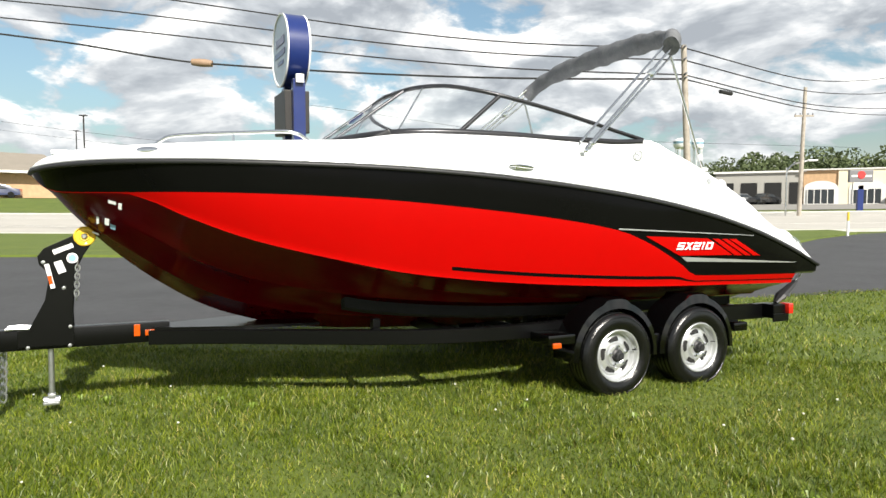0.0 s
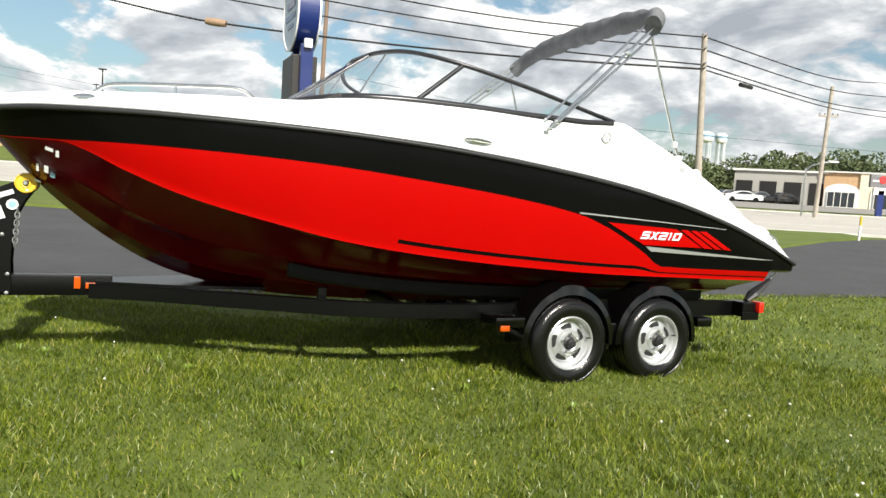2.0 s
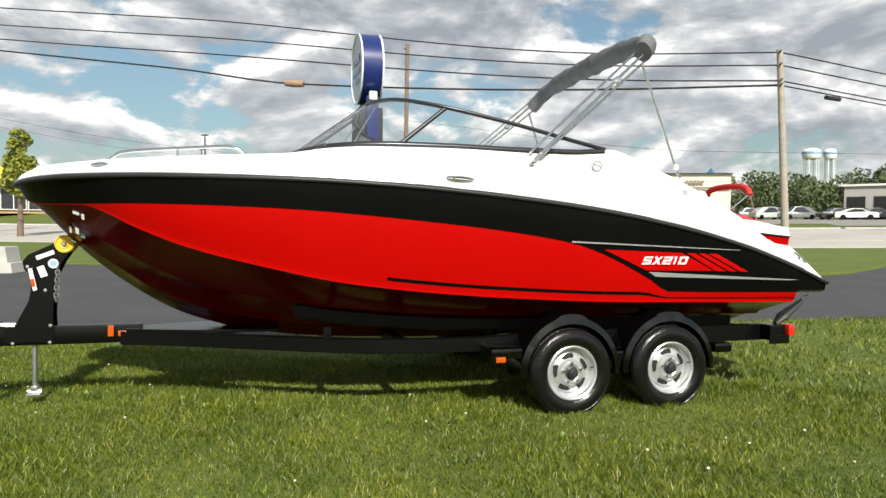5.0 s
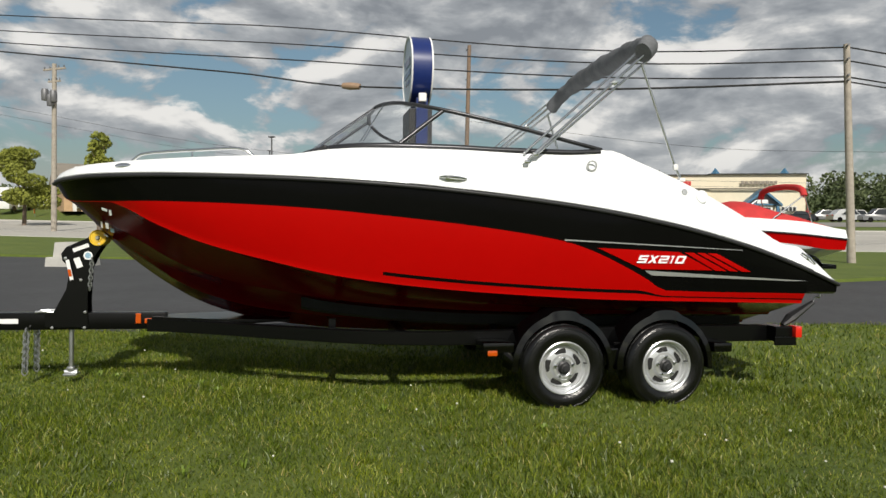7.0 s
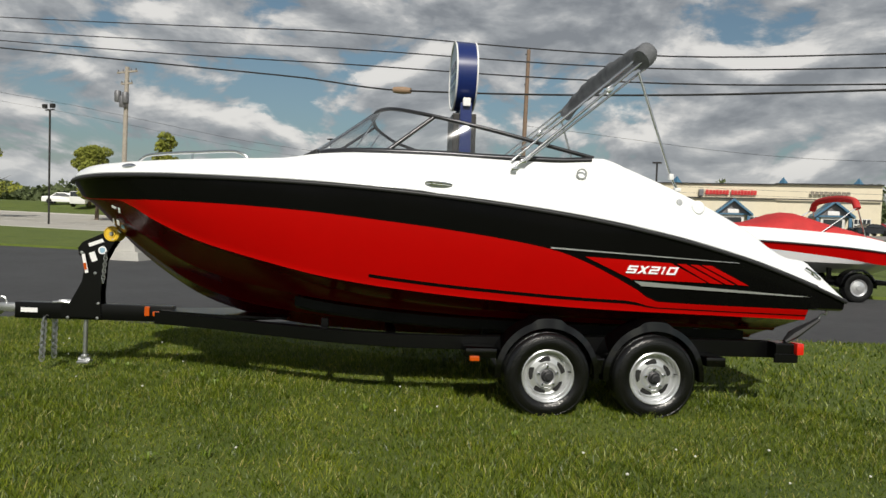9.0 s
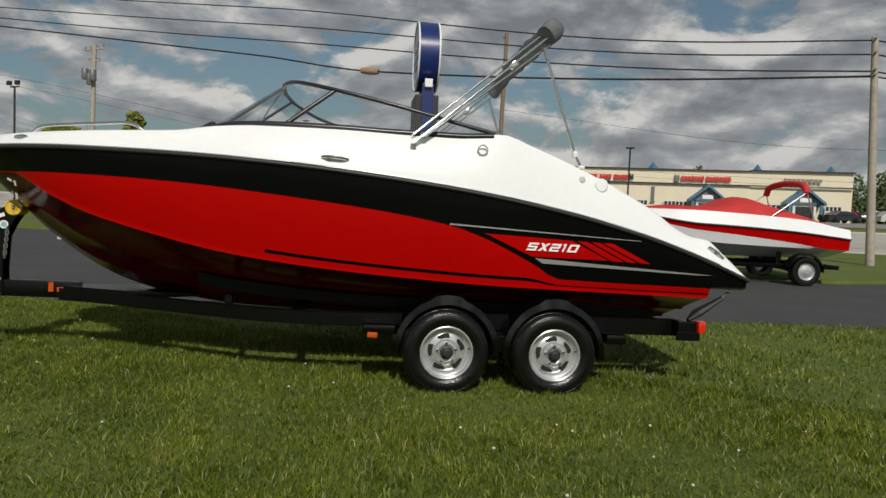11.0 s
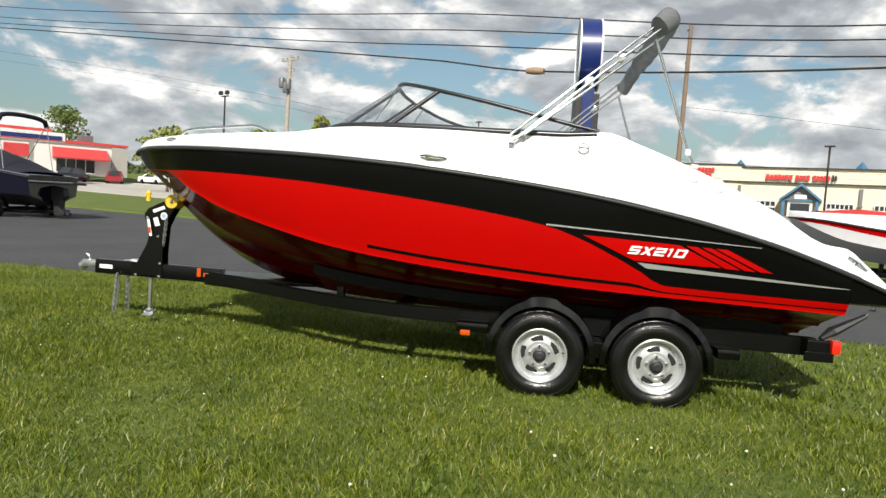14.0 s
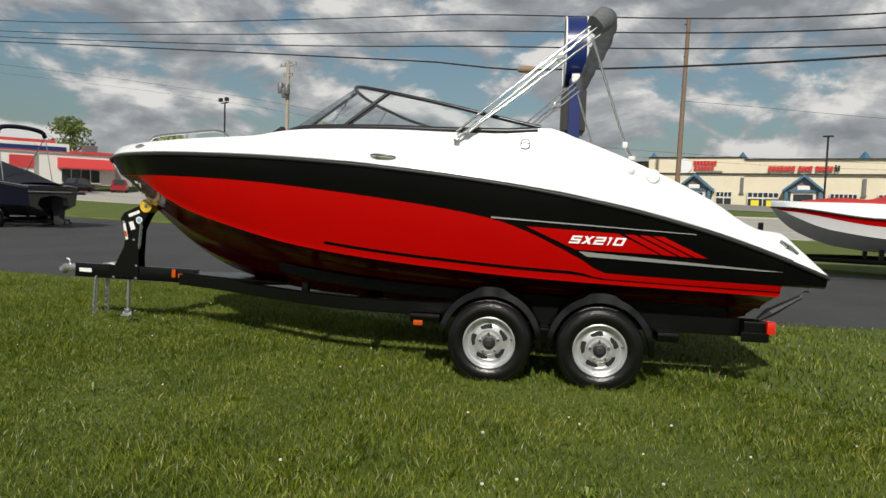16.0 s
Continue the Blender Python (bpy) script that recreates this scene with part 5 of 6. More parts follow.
def build_gas_station():
    a, b = Vector((-87.4, 29.1, 0)), Vector((-84.5, 44.2, 0))
    d = (b - a).normalized()
    st = thing("convenience_store", axes(d, (-d.y, d.x, 0), (0, 0, 1), (a.x, a.y, 2.0)), "white convenience store with a red awning", "shop building")
    part("wall", box(7.5, 5, 2.0, 15.2, 10, 4.0, 0), OFFWHITE, st, "white painted wall")
    part("roof_edge", box(7.5, 4.9, 4.05, 15.6, 10.4, 0.3, 0), AWNRED, st, "red roof edge")
    part("awning", prism([(0, 3.3), (-1.5, 2.1), (-1.5, 1.95), (0, 1.95)], 6.2, axes((0, 1, 0), (0, 0, 1), (1, 0, 0), (6.6, -0.02, 0))), AWNRED, st, "sloping red awning")
    window_unit(st, 9.2, 1.1, 4.4, 1.7, -0.08, 4)
    part("side_wall", box(14.3, 4.9, 1.9, 1.9, 10.3, 3.8, 0), GREYWALL, st, "grey block end wall")
    part("roof_unit", box(11.0, 3.5, 4.7, 1.6, 1.6, 1.0, 0.05), GREYMETAL, st, "grey rooftop unit")
    part("red_sign", box(2.8, -0.1, 2.6, 2.6, 0.12, 1.5, 0), AWNRED, st, "red and white wall sign")
    c = thing("fuel_canopy", axes(d, (-d.y, d.x, 0), (0, 0, 1), (-76.7, 15.5, 1.75)), "blue and white fuel station canopy", "canopy")
    part("canopy_roof", box(8.2, 2, 3.95, 17.0, 5, 0.95, 0.03), OFFWHITE, c, "white canopy fascia")
    part("canopy_band", box(11.5, -0.53, 3.85, 9.8, 0.06, 0.45, 0), SIGNBLUE, c, "blue canopy band")
    part("canopy_band", box(8.2, -0.53, 3.55, 17.0, 0.05, 0.1, 0), AWNRED, c, "red canopy line")
    part("canopy_top", box(12.0, 2, 4.6, 7.0, 4, 0.35, 0), AWNRED, c, "red canopy upstand")
    for x in (1.5, 14.0):
        part("canopy_column", box(x, 2, 1.8, 0.4, 0.4, 3.8, 0.02), OFFWHITE, c, "white canopy column")


build_gas_station()


def build_water_tower(x, y, top, r, group):
    th = thing("water_tower", Matrix.Translation((x, y, ground_z(x, y))), "pale blue and white water tower on the wooded skyline", "water tower", group)
    h = top - ground_z(x, y)
    part("tank", lathe([(0.001, h), (r * 0.6, h - 0.25), (r * 0.95, h - 0.9), (r, h - 1.3), (r, h - 2.9), (r * 0.85, h - 3.6), (r * 0.3, h - 4.1), (0.001, h - 4.1)], 24), STICKER, th, "pale round water tank", smooth=40)
    part("tank_band", lathe([(r + 0.02, h - 1.35), (r + 0.02, h - 2.2)], 24), BLUEDECAL, th)
    for k in range(6):
        a = k * math.pi / 3
        part("leg", tube([(r * 0.85 * math.cos(a), r * 0.85 * math.sin(a), 0), (r * 0.75 * math.cos(a), r * 0.75 * math.sin(a), h - 3.5)], 0.14, 6), STICKER, th)


build_water_tower(63.3, 251.0, 26.6, 2.95, "water towers")
build_water_tower(71.3, 260.0, 27.2, 2.1, "water towers")


# ---- trees ----
LEAF = mat("tree leaves", (0.15, 0.21, 0.035), 0.7, color2=(0.06, 0.10, 0.016), scale=0.9, random=0.0)
LEAFYELLOW = mat("yellowing leaves", (0.30, 0.31, 0.04), 0.7, color2=(0.13, 0.16, 0.025), scale=1.2)
LEAFFAR = mat("far woodland leaves", (0.12, 0.145, 0.055), 0.8, color2=(0.05, 0.075, 0.03), scale=0.12)
BARK = mat("bark", (0.16, 0.12, 0.09), 0.9, vary=0.3, scale=5, bump=0.5)


def leaf_mesh(name, clumps, count, size, seed):
    """Many small leaf faces scattered over ellipsoid clumps."""
    rng = np.random.default_rng(seed)
    P = []
    w = np.array([c[3] * c[4] for c in clumps])
    w = w / w.sum()
    for c, k in zip(clumps, rng.multinomial(count, w)):
        v = rng.normal(size=(k, 3))
        v /= np.linalg.norm(v, axis=1)[:, None]
        r = rng.uniform(0.55, 1.08, k) ** 0.6
        P.append(np.array(c[:3]) + v * r[:, None] * np.array([c[3], c[3], c[4]]))
    P = np.concatenate(P)
    n = len(P)
    a, b = rng.normal(size=(n, 3)), rng.normal(size=(n, 3))
    a /= np.linalg.norm(a, axis=1)[:, None]
    b -= a * (a * b).sum(1)[:, None]
    b /= np.linalg.norm(b, axis=1)[:, None]
    s = size * rng.uniform(0.6, 1.3, n)[:, None]
    V = np.stack([P - a * s, P + b * s * 0.55, P + a * s, P - b * s * 0.55], 1).reshape(-1, 3)
    me = bpy.data.meshes.new(name)
    me.vertices.add(4 * n)
    me.vertices.foreach_set("co", V.astype(np.float32).ravel())
    me.loops.add(4 * n)
    me.loops.foreach_set("vertex_index", np.arange(4 * n, dtype=np.int32))
    me.polygons.add(n)
    me.polygons.foreach_set("loop_start", np.arange(n, dtype=np.int32) * 4)
    me.update()
    me.validate()
    return me


def build_tree(x, y, h, width, material, seed, label, leaf=0.22, count=2600, slim=False):
    rng = random.Random(seed)
    z0 = ground_z(x, y)
    th = thing("tree", Matrix.Translation((x, y, z0)), label, "tree")
    part("trunk", tube(sweep([(0, 0, -0.2), (0.05, 0.02, h * 0.3), (0, 0.05, h * 0.8)], 10), lambda t: h * 0.025 * (1.1 - 0.9 * t), 10), BARK, th, smooth=50)
    for k in range(6):
        a = k * 1.05 + rng.random()
        part("limb", tube(sweep([(0, 0, h * (0.25 + 0.06 * k)), (width * 0.2 * math.cos(a), width * 0.2 * math.sin(a), h * (0.42 + 0.06 * k)), (width * 0.38 * math.cos(a), width * 0.38 * math.sin(a), h * (0.55 + 0.05 * k))], 8), lambda t: h * 0.01 * (1.1 - t), 6), BARK, th)
    clumps = []
    for k in range(16):
        a, f = rng.uniform(0, 6.28), rng.uniform(0.28, 0.95)
        r = width * 0.5 * math.sin(math.pi * min(0.97, f ** 0.9)) * rng.uniform(0.4, 0.85) * (0.7 if slim else 1)
        clumps.append((r * math.cos(a), r * math.sin(a), h * f, width * rng.uniform(0.13, 0.24), h * rng.uniform(0.06, 0.12)))
    me = leaf_mesh("crown", clumps, count, leaf, seed)
    me.materials.append(material)
    cr = new("crown", me)
    cr.parent = th
    tagged(cr, "uneven leafy crown")


build_tree(-50.0, 40.5, 6.6, 5.6, LEAFYELLOW, 1, "rounded yellow-green street tree across the road", 0.13, 15000)
build_tree(-34.0, 33.4, 7.2, 2.2, LEAFYELLOW, 2, "slim young green tree on the verge", 0.14, 3800, True)
build_tree(-100.7, 42.9, 10.3, 9.0, LEAF, 3, "broad green tree behind the fuel station")
build_tree(-57.8, 35.0, 6.2, 6.4, LEAFYELLOW, 4, "thin-leaved spreading tree by the road", 0.2, 1500)

rng = random.Random(11)
clumps = []
for k in range(330):
    f = rng.random()
    x = -10 + 190 * f
    y = 150 + rng.uniform(-8, 60) - 0.12 * x
    h = rng.uniform(5.5, 9.5) + 3.0 * step(35, 75, x) * rng.random()
    zc = ground_z(x, y)
    for j in range(3):
        clumps.append((x + rng.uniform(-2, 2), y + rng.uniform(-2, 2), zc + h * (0.3 + 0.27 * j), rng.uniform(2.0, 3.6), h * 0.24))
me = leaf_mesh("woodland", clumps, 150000, 0.42, 21)
me.materials.append(LEAFFAR)
tagged(new("woodland", me), "dark green wooded skyline beyond the shops", "woodland", kind="stuff")
clumps = []
for k in range(260):
    x = -420 + 400 * rng.random()
    y = 175 + 0.35 * (x + 20) + rng.uniform(0, 60)
    h = rng.uniform(4, 7.5)
    clumps.append((x, y, ground_z(x, y) + h * 0.5, rng.uniform(3, 5), h * 0.5))
me = leaf_mesh("woodland", clumps, 40000, 0.9, 22)
me.materials.append(LEAFFAR)
tagged(new("woodland", me), "low distant treeline on the horizon", "woodland", kind="stuff")
# wooded hill on the skyline
hill = lattice(grade(-100, 420, 40), grade(230, 420, 16), lambda x, y: -1 + 13.5 * math.exp(-((x - 130) / 110) ** 2 - ((y - 330) / 55) ** 2) + 1.2 * noise.noise(Vector((x * 0.06, y * 0.06, 0))) + 0.8 * noise.noise(Vector((x * 0.21, y * 0.21, 4))))
tagged(part("wooded_hill", hill, LEAFFAR, smooth=True), "low wooded hill on the horizon", "hill", kind="structure")


# ---- vehicles ----
def car_paint(name, c):
    return mat(name, c, 0.25, vary=0.04, coat=0.5)


SILVERCAR, WHITECAR, BLACKCAR, MAROON = car_paint("silver paint", (0.45, 0.46, 0.47)), car_paint("white paint", (0.75, 0.75, 0.74)), car_paint("black paint", (0.015, 0.016, 0.018)), car_paint("maroon paint", (0.25, 0.015, 0.02))
GREYCAR, BLUECAR = car_paint("grey paint", (0.14, 0.145, 0.15)), car_paint("dark blue paint", (0.02, 0.03, 0.08))


def build_car(x, y, yaw, paint, label, tall=1.45, length=4.5, kind_name="car"):
    th = thing(kind_name, pose(x, y, ground_z(x, y) + 0.02, 0, 0, yaw), label, "car", "parked cars")
    h, L = tall, length / 2
    prof = [(-L, 0.3), (-L, 0.75), (-L * 0.93, 0.92), (-L * 0.55, 0.98), (-L * 0.25, h - 0.02), (L * 0.15, h), (L * 0.55 if tall > 1.6 else L * 0.42, h - 0.1), (L * 0.85 if tall > 1.6 else L * 0.72, 1.02), (L * 0.97, 0.95), (L, 0.6), (L, 0.3)]
    rows = []
    for w, f in ((-0.88, 0.97), (-0.86, 1.0), (0.86, 1.0), (0.88, 0.97)):
        rows.append([(px, w * (0.80 if pz > 1.0 else 1.0), pz * f) for px, pz in prof])
    bm = loft(rows)
    bm.faces.new([bm.verts[:][k] for k in range(len(prof))])
    bm.faces.new([bm.verts[:][-len(prof) + k] for k in range(len(prof))])
    bmesh.ops.recalc_face_normals(bm, faces=bm.faces[:])
    part("body", bm, paint, th, smooth=30)
    for s in (-1, 1):
        part("side_window", prism([(-L * 0.47, 1.0), (-L * 0.24, h - 0.1), (L * 0.14, h - 0.08), (L * 0.5, 1.0)], 0.02, axes((1, 0, 0), (0, -s * 0.176 / (h - 0.98), 1), (0, -1, 0), (0, s * (0.886 + 0.176 * 0.98 / (h - 0.98)) + (0.02 if s > 0 else 0), 0))), DARKGLASS, th, "dark side glass")
        for px in (-L * 0.62, L * 0.62):
            part("wheel", lathe([(0.0005, 0.02), (0.19, 0.02), (0.2, 0.0), (0.32, 0.0), (0.32, -0.2), (0.0005, -0.2)], 18, axes((1, 0, 0), (0, 0, s), (0, -s * -1, 0), (px, s * 0.89, 0.32))), [TYRE], th, "dark wheel", smooth=40)
    part("windscreen", prism([(-0.62, 0), (0.62, 0), (0.55, 0.5), (-0.55, 0.5)], 0.02, axes((0, 1, 0), (L * 0.3 * 1.8, 0, (h - 1.0) * 1.8), (-1, 0, 0.4), (-L * 0.53 - 0.02, 0, 1.04))), DARKGLASS, th)
    part("tail_lamp", box(L * 0.985, 0.6, 0.85, 0.05, 0.25, 0.14, 0), REDLENS, th)
    part("tail_lamp", box(L * 0.985, -0.6, 0.85, 0.05, 0.25, 0.14, 0), REDLENS, th)


build_car(-82.8, 36.4, 125, BLACKCAR, "black pickup parked at the convenience store", 1.75, 4.9, "pickup")
build_car(-81.4, 41.1, 150, MAROON, "maroon sport utility car at the convenience store", 1.65, 4.4)
build_car(-83.2, 47.2, 190, WHITECAR, "white saloon parked by the convenience store")
build_car(-53.0, 66.1, 30, BLUECAR, "dark blue saloon before the discount store")
build_car(-55.9, 63.1, 25, WHITECAR, "white car before the discount store", 1.6)
build_car(-76.5, 56.0, 40, WHITECAR, "white saloon parked far across the road")
for k, (x, y, paint, tall) in enumerate(((27.5, 93, BLACKCAR, 1.45), (31.0, 92, GREYCAR, 1.45), (34.0, 91.5, BLACKCAR, 1.45), (29.0, 91.2, WHITECAR, 1.4), (24.0, 97, GREYCAR, 1.7), (21.0, 100, SILVERCAR, 1.7), (16.5, 108, MAROON, 1.6), (13.0, 112, BLACKCAR, 1.5), (19.5, 106, GREYCAR, 1.6), (48.5, 86, GREYCAR, 1.75), (14.0, 92.0, BLACKCAR, 1.4), (26.0, 118, WHITECAR, 1.7), (30.0, 120, SILVERCAR, 1.6))):
    build_car(x, y, (10, 200, 35, 170)[k % 4], paint, "%s car parked across the road" % {id(BLACKCAR): "black", id(GREYCAR): "grey", id(WHITECAR): "white", id(SILVERCAR): "silver", id(MAROON): "maroon"}[id(paint)], tall)
bt = thing("box_truck", pose(-70.3, 54.8, ground_z(-70.3, 54.8), 0, 0, 115), "white box truck parked across the road", "truck")
part("cargo_box", box(1.2, 0, 1.75, 3.6, 2.1, 2.2, 0.05), WHITECAR, bt, "white cargo box")
part("cab", box(-1.5, 0, 1.1, 1.9, 1.9, 1.5, 0.2), WHITECAR, bt, "white cab", smooth=30)
part("cab_glass", box(-2.2, 0, 1.5, 0.55, 1.6, 0.55, 0.05), DARKGLASS, bt)
for px in (-1.6, 2.0):
    for s in (-1, 1):
        part("wheel", tube([(px, s * 0.8, 0.38), (px, s * 1.02, 0.38)], 0.38, 16), TYRE, bt)
bt = thing("cargo_trailer", pose(-72.5, 62.6, ground_z(-72.5, 62.6), 0, 0, 115), "white cargo trailer across the road", "trailer")
part("cargo_box", box(0, 0, 1.3, 4.2, 2.0, 2.1, 0.05), WHITECAR, bt)
for s in (-1, 1):
    part("wheel", tube([(0.3, s * 0.85, 0.33), (0.3, s * 1.06, 0.33)], 0.33, 16), TYRE, bt)
FLAG = mat("orange flag cloth", (0.75, 0.20, 0.03), 0.8, vary=0.15, scale=2)
fl = thing("feather_flag", Matrix.Translation((-64.2, 52.7, ground_z(-64.2, 52.7))), "tall orange feather flag by the road", "flag")
part("flag_pole", tube([(0, 0, 0), (0, 0, 3.3)], 0.03, 6), GREYMETAL, fl)
part("flag_cloth", prism([(0, 0.4), (0.75, 0.4), (0.85, 2.6), (0.3, 3.3), (0, 3.3)], 0.02, axes((0.7, -0.7, 0), (0, 0, 1), (-0.7, -0.7, 0), (0.03, 0, 0))), FLAG, fl, "orange flag cloth")


# ---- the red and white boat, the navy boat ----
def small_boat(name, m, label, length, beam, base, colors, cover, bimini, trailer_label, stern_drive=False, hump=1.0, deep=1.0):
    """A runabout with cover and folded top; x from bow to stern, z = 0 on the ground."""
    th = thing(name, m, label, "boat")
    rv = spline([(0, 0), (0.03, 0.3), (0.12, 0.6), (0.3, 0.88), (0.55, 1.0), (1.0, 0.94)])
    rz = spline([(0, 0.93 * deep), (0.3, 0.91 * deep), (0.7, 0.82 * deep), (1.0, 0.68 * deep)])
    kz = spline([(0, 0.93), (0.04, 0.66), (0.12, 0.38), (0.28, 0.12), (0.5, 0.03), (1.0, 0.05)])
    cz = spline([(0, 0.95 * deep), (0.06, 0.78 * deep), (0.2, 0.50 * deep), (0.45, 0.34 * deep), (1.0, 0.28 * deep)])
    kz0 = kz
    kz = lambda t: kz0(t) * (deep if t < 0.3 else 1 + (deep - 1) * 0.3)
    # the open runabout has a lower rail and a taller white deck side
    low = lambda t: 0.0 if stern_drive else 0.15 * step(0.03, 0.35, t)
    tall_deck = lambda t: 0.0 if stern_drive else 0.06 + 0.17 * step(0.03, 0.35, t) * (1 - 0.45 * step(0.8, 1.0, t))
    rows = []
    for t in grade(0, 1, 40, 1.2):
        x, b = t * length, rv(t) * beam / 2
        K, C, R, D = base + kz(t), base + cz(t), base + rz(t) - low(t), tall_deck(t)
        hi = R - 0.01
        lo = C + (R - C) * (0.62 - 0.25 * t) if stern_drive else max(C + 0.002, hi - 0.05 - 0.25 * t)
        half = [(x, 0, K), (x, b * 0.45, K + (C - K) * 0.5), (x, b * 0.9, C), (x, b * 0.9 + b * 0.1 * 0.4, lo), (x, b * 0.985, hi), (x, b, R), (x, b * 0.93, R + 0.06 + D), (x, b * 0.8, R + 0.08 + D), (x, 0, R + 0.09 + D)]
        rows.append([(a, -v, z) for a, v, z in half[::-1]] + [(a, v, z) for a, v, z in half[1:]])
    order = {0: 3, 1: 3, 2: 2, 3: 1, 4: 0, 5: 0, 6: 0, 7: 0}
    bm = loft(rows, idx=lambda i, j: order[(7 - j) if j < 8 else (j - 8)])
    bm.faces.new([bm.verts[:][-17 + k] for k in range(17)])
    bmesh.ops.remove_doubles(bm, verts=bm.verts[:], dist=0.001)
    bmesh.ops.recalc_face_normals(bm, faces=bm.faces[:])
    part("hull", bm, colors, th, smooth=30)
    part("rub_rail", tube([(t * length, -rv(t) * beam / 2 - 0.005, base + rz(t) - low(t)) for t in grade(0, 1, 30)], 0.02, 6), RUBBER, th)
    rows = []
    for t in grade(0.10, 0.93, 24):
        b = rv(t) * beam / 2 * 0.86
        R = base + rz(t) - low(t) + tall_deck(t) + 0.06
        hgt = 0.05 + 0.07 * math.exp(-((t - 0.26) / 0.09) ** 2) + 0.36 * hump * math.exp(-((t - 0.56) / 0.13) ** 2) + 0.12 * hump * hump * math.exp(-((t - 0.75) / 0.12) ** 2)
        rows.append([(t * length, b * math.cos(a), R + hgt * math.sin(a) ** 0.8) for a in grade(0, math.pi, 10)])
    bm = loft(rows)
    bmesh.ops.recalc_face_normals(bm, faces=bm.faces[:])
    part("cover", bm, cover, th, "taut canvas mooring cover", smooth=40)
    tb = bimini
    arc = sweep([(length * 0.80, s_ * beam * 0.42, base + tb + dz) for s_, dz in ((-1.0, -0.18), (-0.9, -0.03), (-0.5, 0.05), (0, 0.07), (0.5, 0.05), (0.9, -0.03), (1.0, -0.18))], 30)
    part("bimini_top", tube(arc, 0.075, 10), cover, th, "rolled canvas bimini", smooth=50)
    for s in (-1, 1):
        part("bimini_bow", tube([(length * 0.63, s * beam * 0.45, base + rz(0.63) + 0.08), (length * 0.80, s * beam * 0.42, base + tb - 0.15)], 0.016, 8), ALU, th)
        part("bimini_brace", tube([(length * 0.84, s * beam * 0.44, base + rz(0.84) + 0.1), (length * 0.80, s * beam * 0.42, base + tb - 0.15)], 0.014, 8), ALU, th)
        part("deck_trim", tube([(t * length, s * rv(t) * beam / 2 * 0.97, base + rz(t) + 0.05) for t in grade(0.2, 1, 16)], 0.03, 6), CHROME, th) if stern_drive else None
    if stern_drive:
        part("swim_platform", prism([(-0.05, -beam * 0.45), (0.45, -beam * 0.42), (0.62, -beam * 0.30), (0.66, 0), (0.62, beam * 0.30), (0.45, beam * 0.42), (-0.05, beam * 0.45)], 0.09, axes((1, 0, 0), (0, 1, 0), (0, 0, 1), (length, 0, base + 0.80)), 0.02), NAVY, th, "dark glossy swim platform")
        part("platform_rail", tube([(length, -beam * 0.455, base + 0.87), (length + 0.45, -beam * 0.425, base + 0.87), (length + 0.62, -beam * 0.30, base + 0.87), (length + 0.67, 0, base + 0.87)], 0.022, 6), CHROME, th)
        dv = part("stern_drive", prism([(0, 0.75), (0.42, 0.66), (0.52, 0.42), (0.34, 0.30), (0.30, 0.02), (0.50, -0.12), (0.46, -0.22), (0.10, -0.20), (0.08, 0.2), (0, 0.3)], 0.26, axes((1, 0, 0), (0, 0, 1), (0, -1, 0), (length, 0.13, base)), 0.02), RUBBER, th, "black stern drive")
        part("propeller_hub", tube([(length + 0.45, 0, base - 0.17), (length + 0.62, 0, base - 0.17)], 0.07, 10), RUBBER, dv)
    tr = thing("boat_trailer", m, trailer_label, "trailer")
    for s in (-1, 1):
        part("side_rail", tube([(-0.3, s * 0.05, base - 0.12), (length * 0.35, s * beam * 0.36, base - 0.12), (length * 0.97, s * beam * 0.36, base - 0.12)], 0.05, 4), TRAILERBLACK, tr)
        mm = axes((1, 0, 0), (0, 0, 1), (0, -1, 0), (length * 0.80, -beam * 0.5 - 0.02, 0.33)) if s < 0 else axes((1, 0, 0), (0, 0, -1), (0, 1, 0), (length * 0.80, beam * 0.5 + 0.02, 0.33))
        ty = part("tyre", lathe([(0.18, -0.19), (0.30, -0.2), (0.33, -0.16), (0.33, -0.02), (0.31, 0.02), (0.25, 0.03), (0.19, 0.01)], 36, mm), TYRE, tr, "black trailer tyre", smooth=40)
        part("rim", lathe([(0.19, 0.0), (0.185, 0.015), (0.15, -0.01), (0.11, 0.0), (0.06, 0.01), (0.05, 0.03), (0.0005, 0.03)], 30, mm), RIM, ty, "silver rim", smooth=35)
        part("bunk_post", box(length * 0.72, s * beam * 0.3, base + 0.03, 0.08, 0.08, 0.32, 0.005), TRAILERBLACK, tr)
        part("bunk_post", box(length * 0.4, s * beam * 0.22, base + 0.0, 0.08, 0.08, 0.26, 0.005), TRAILERBLACK, tr)
        rows = []
        for k in range(13):
            a = math.pi * k / 12
            rows.append([(length * 0.80 - 0.40 * math.cos(a), s * (beam * 0.5 + y), 0.33 + 0.41 * math.sin(a) - dz) for y, dz in ((-0.22, 0), (0.02, 0), (0.04, 0.04))])
        part("fender", loft(rows), FENDERBLACK, tr, "black round fender", smooth=40)
    part("axle", tube([(length * 0.80, -beam * 0.45, 0.33), (length * 0.80, beam * 0.45, 0.33)], 0.035, 8), TRAILERBLACK, tr)
    part("cross_member", box(length * 0.97, 0, base - 0.12, 0.1, beam * 0.75, 0.1, 0.01), TRAILERBLACK, tr)
    part("winch_post", box(-0.18, 0, base + 0.22, 0.1, 0.1, 0.75, 0.01), TRAILERBLACK, tr, "black winch post")
    part("tongue", box(-0.7, 0, base - 0.12, 1.4, 0.1, 0.1, 0.01), TRAILERBLACK, tr)
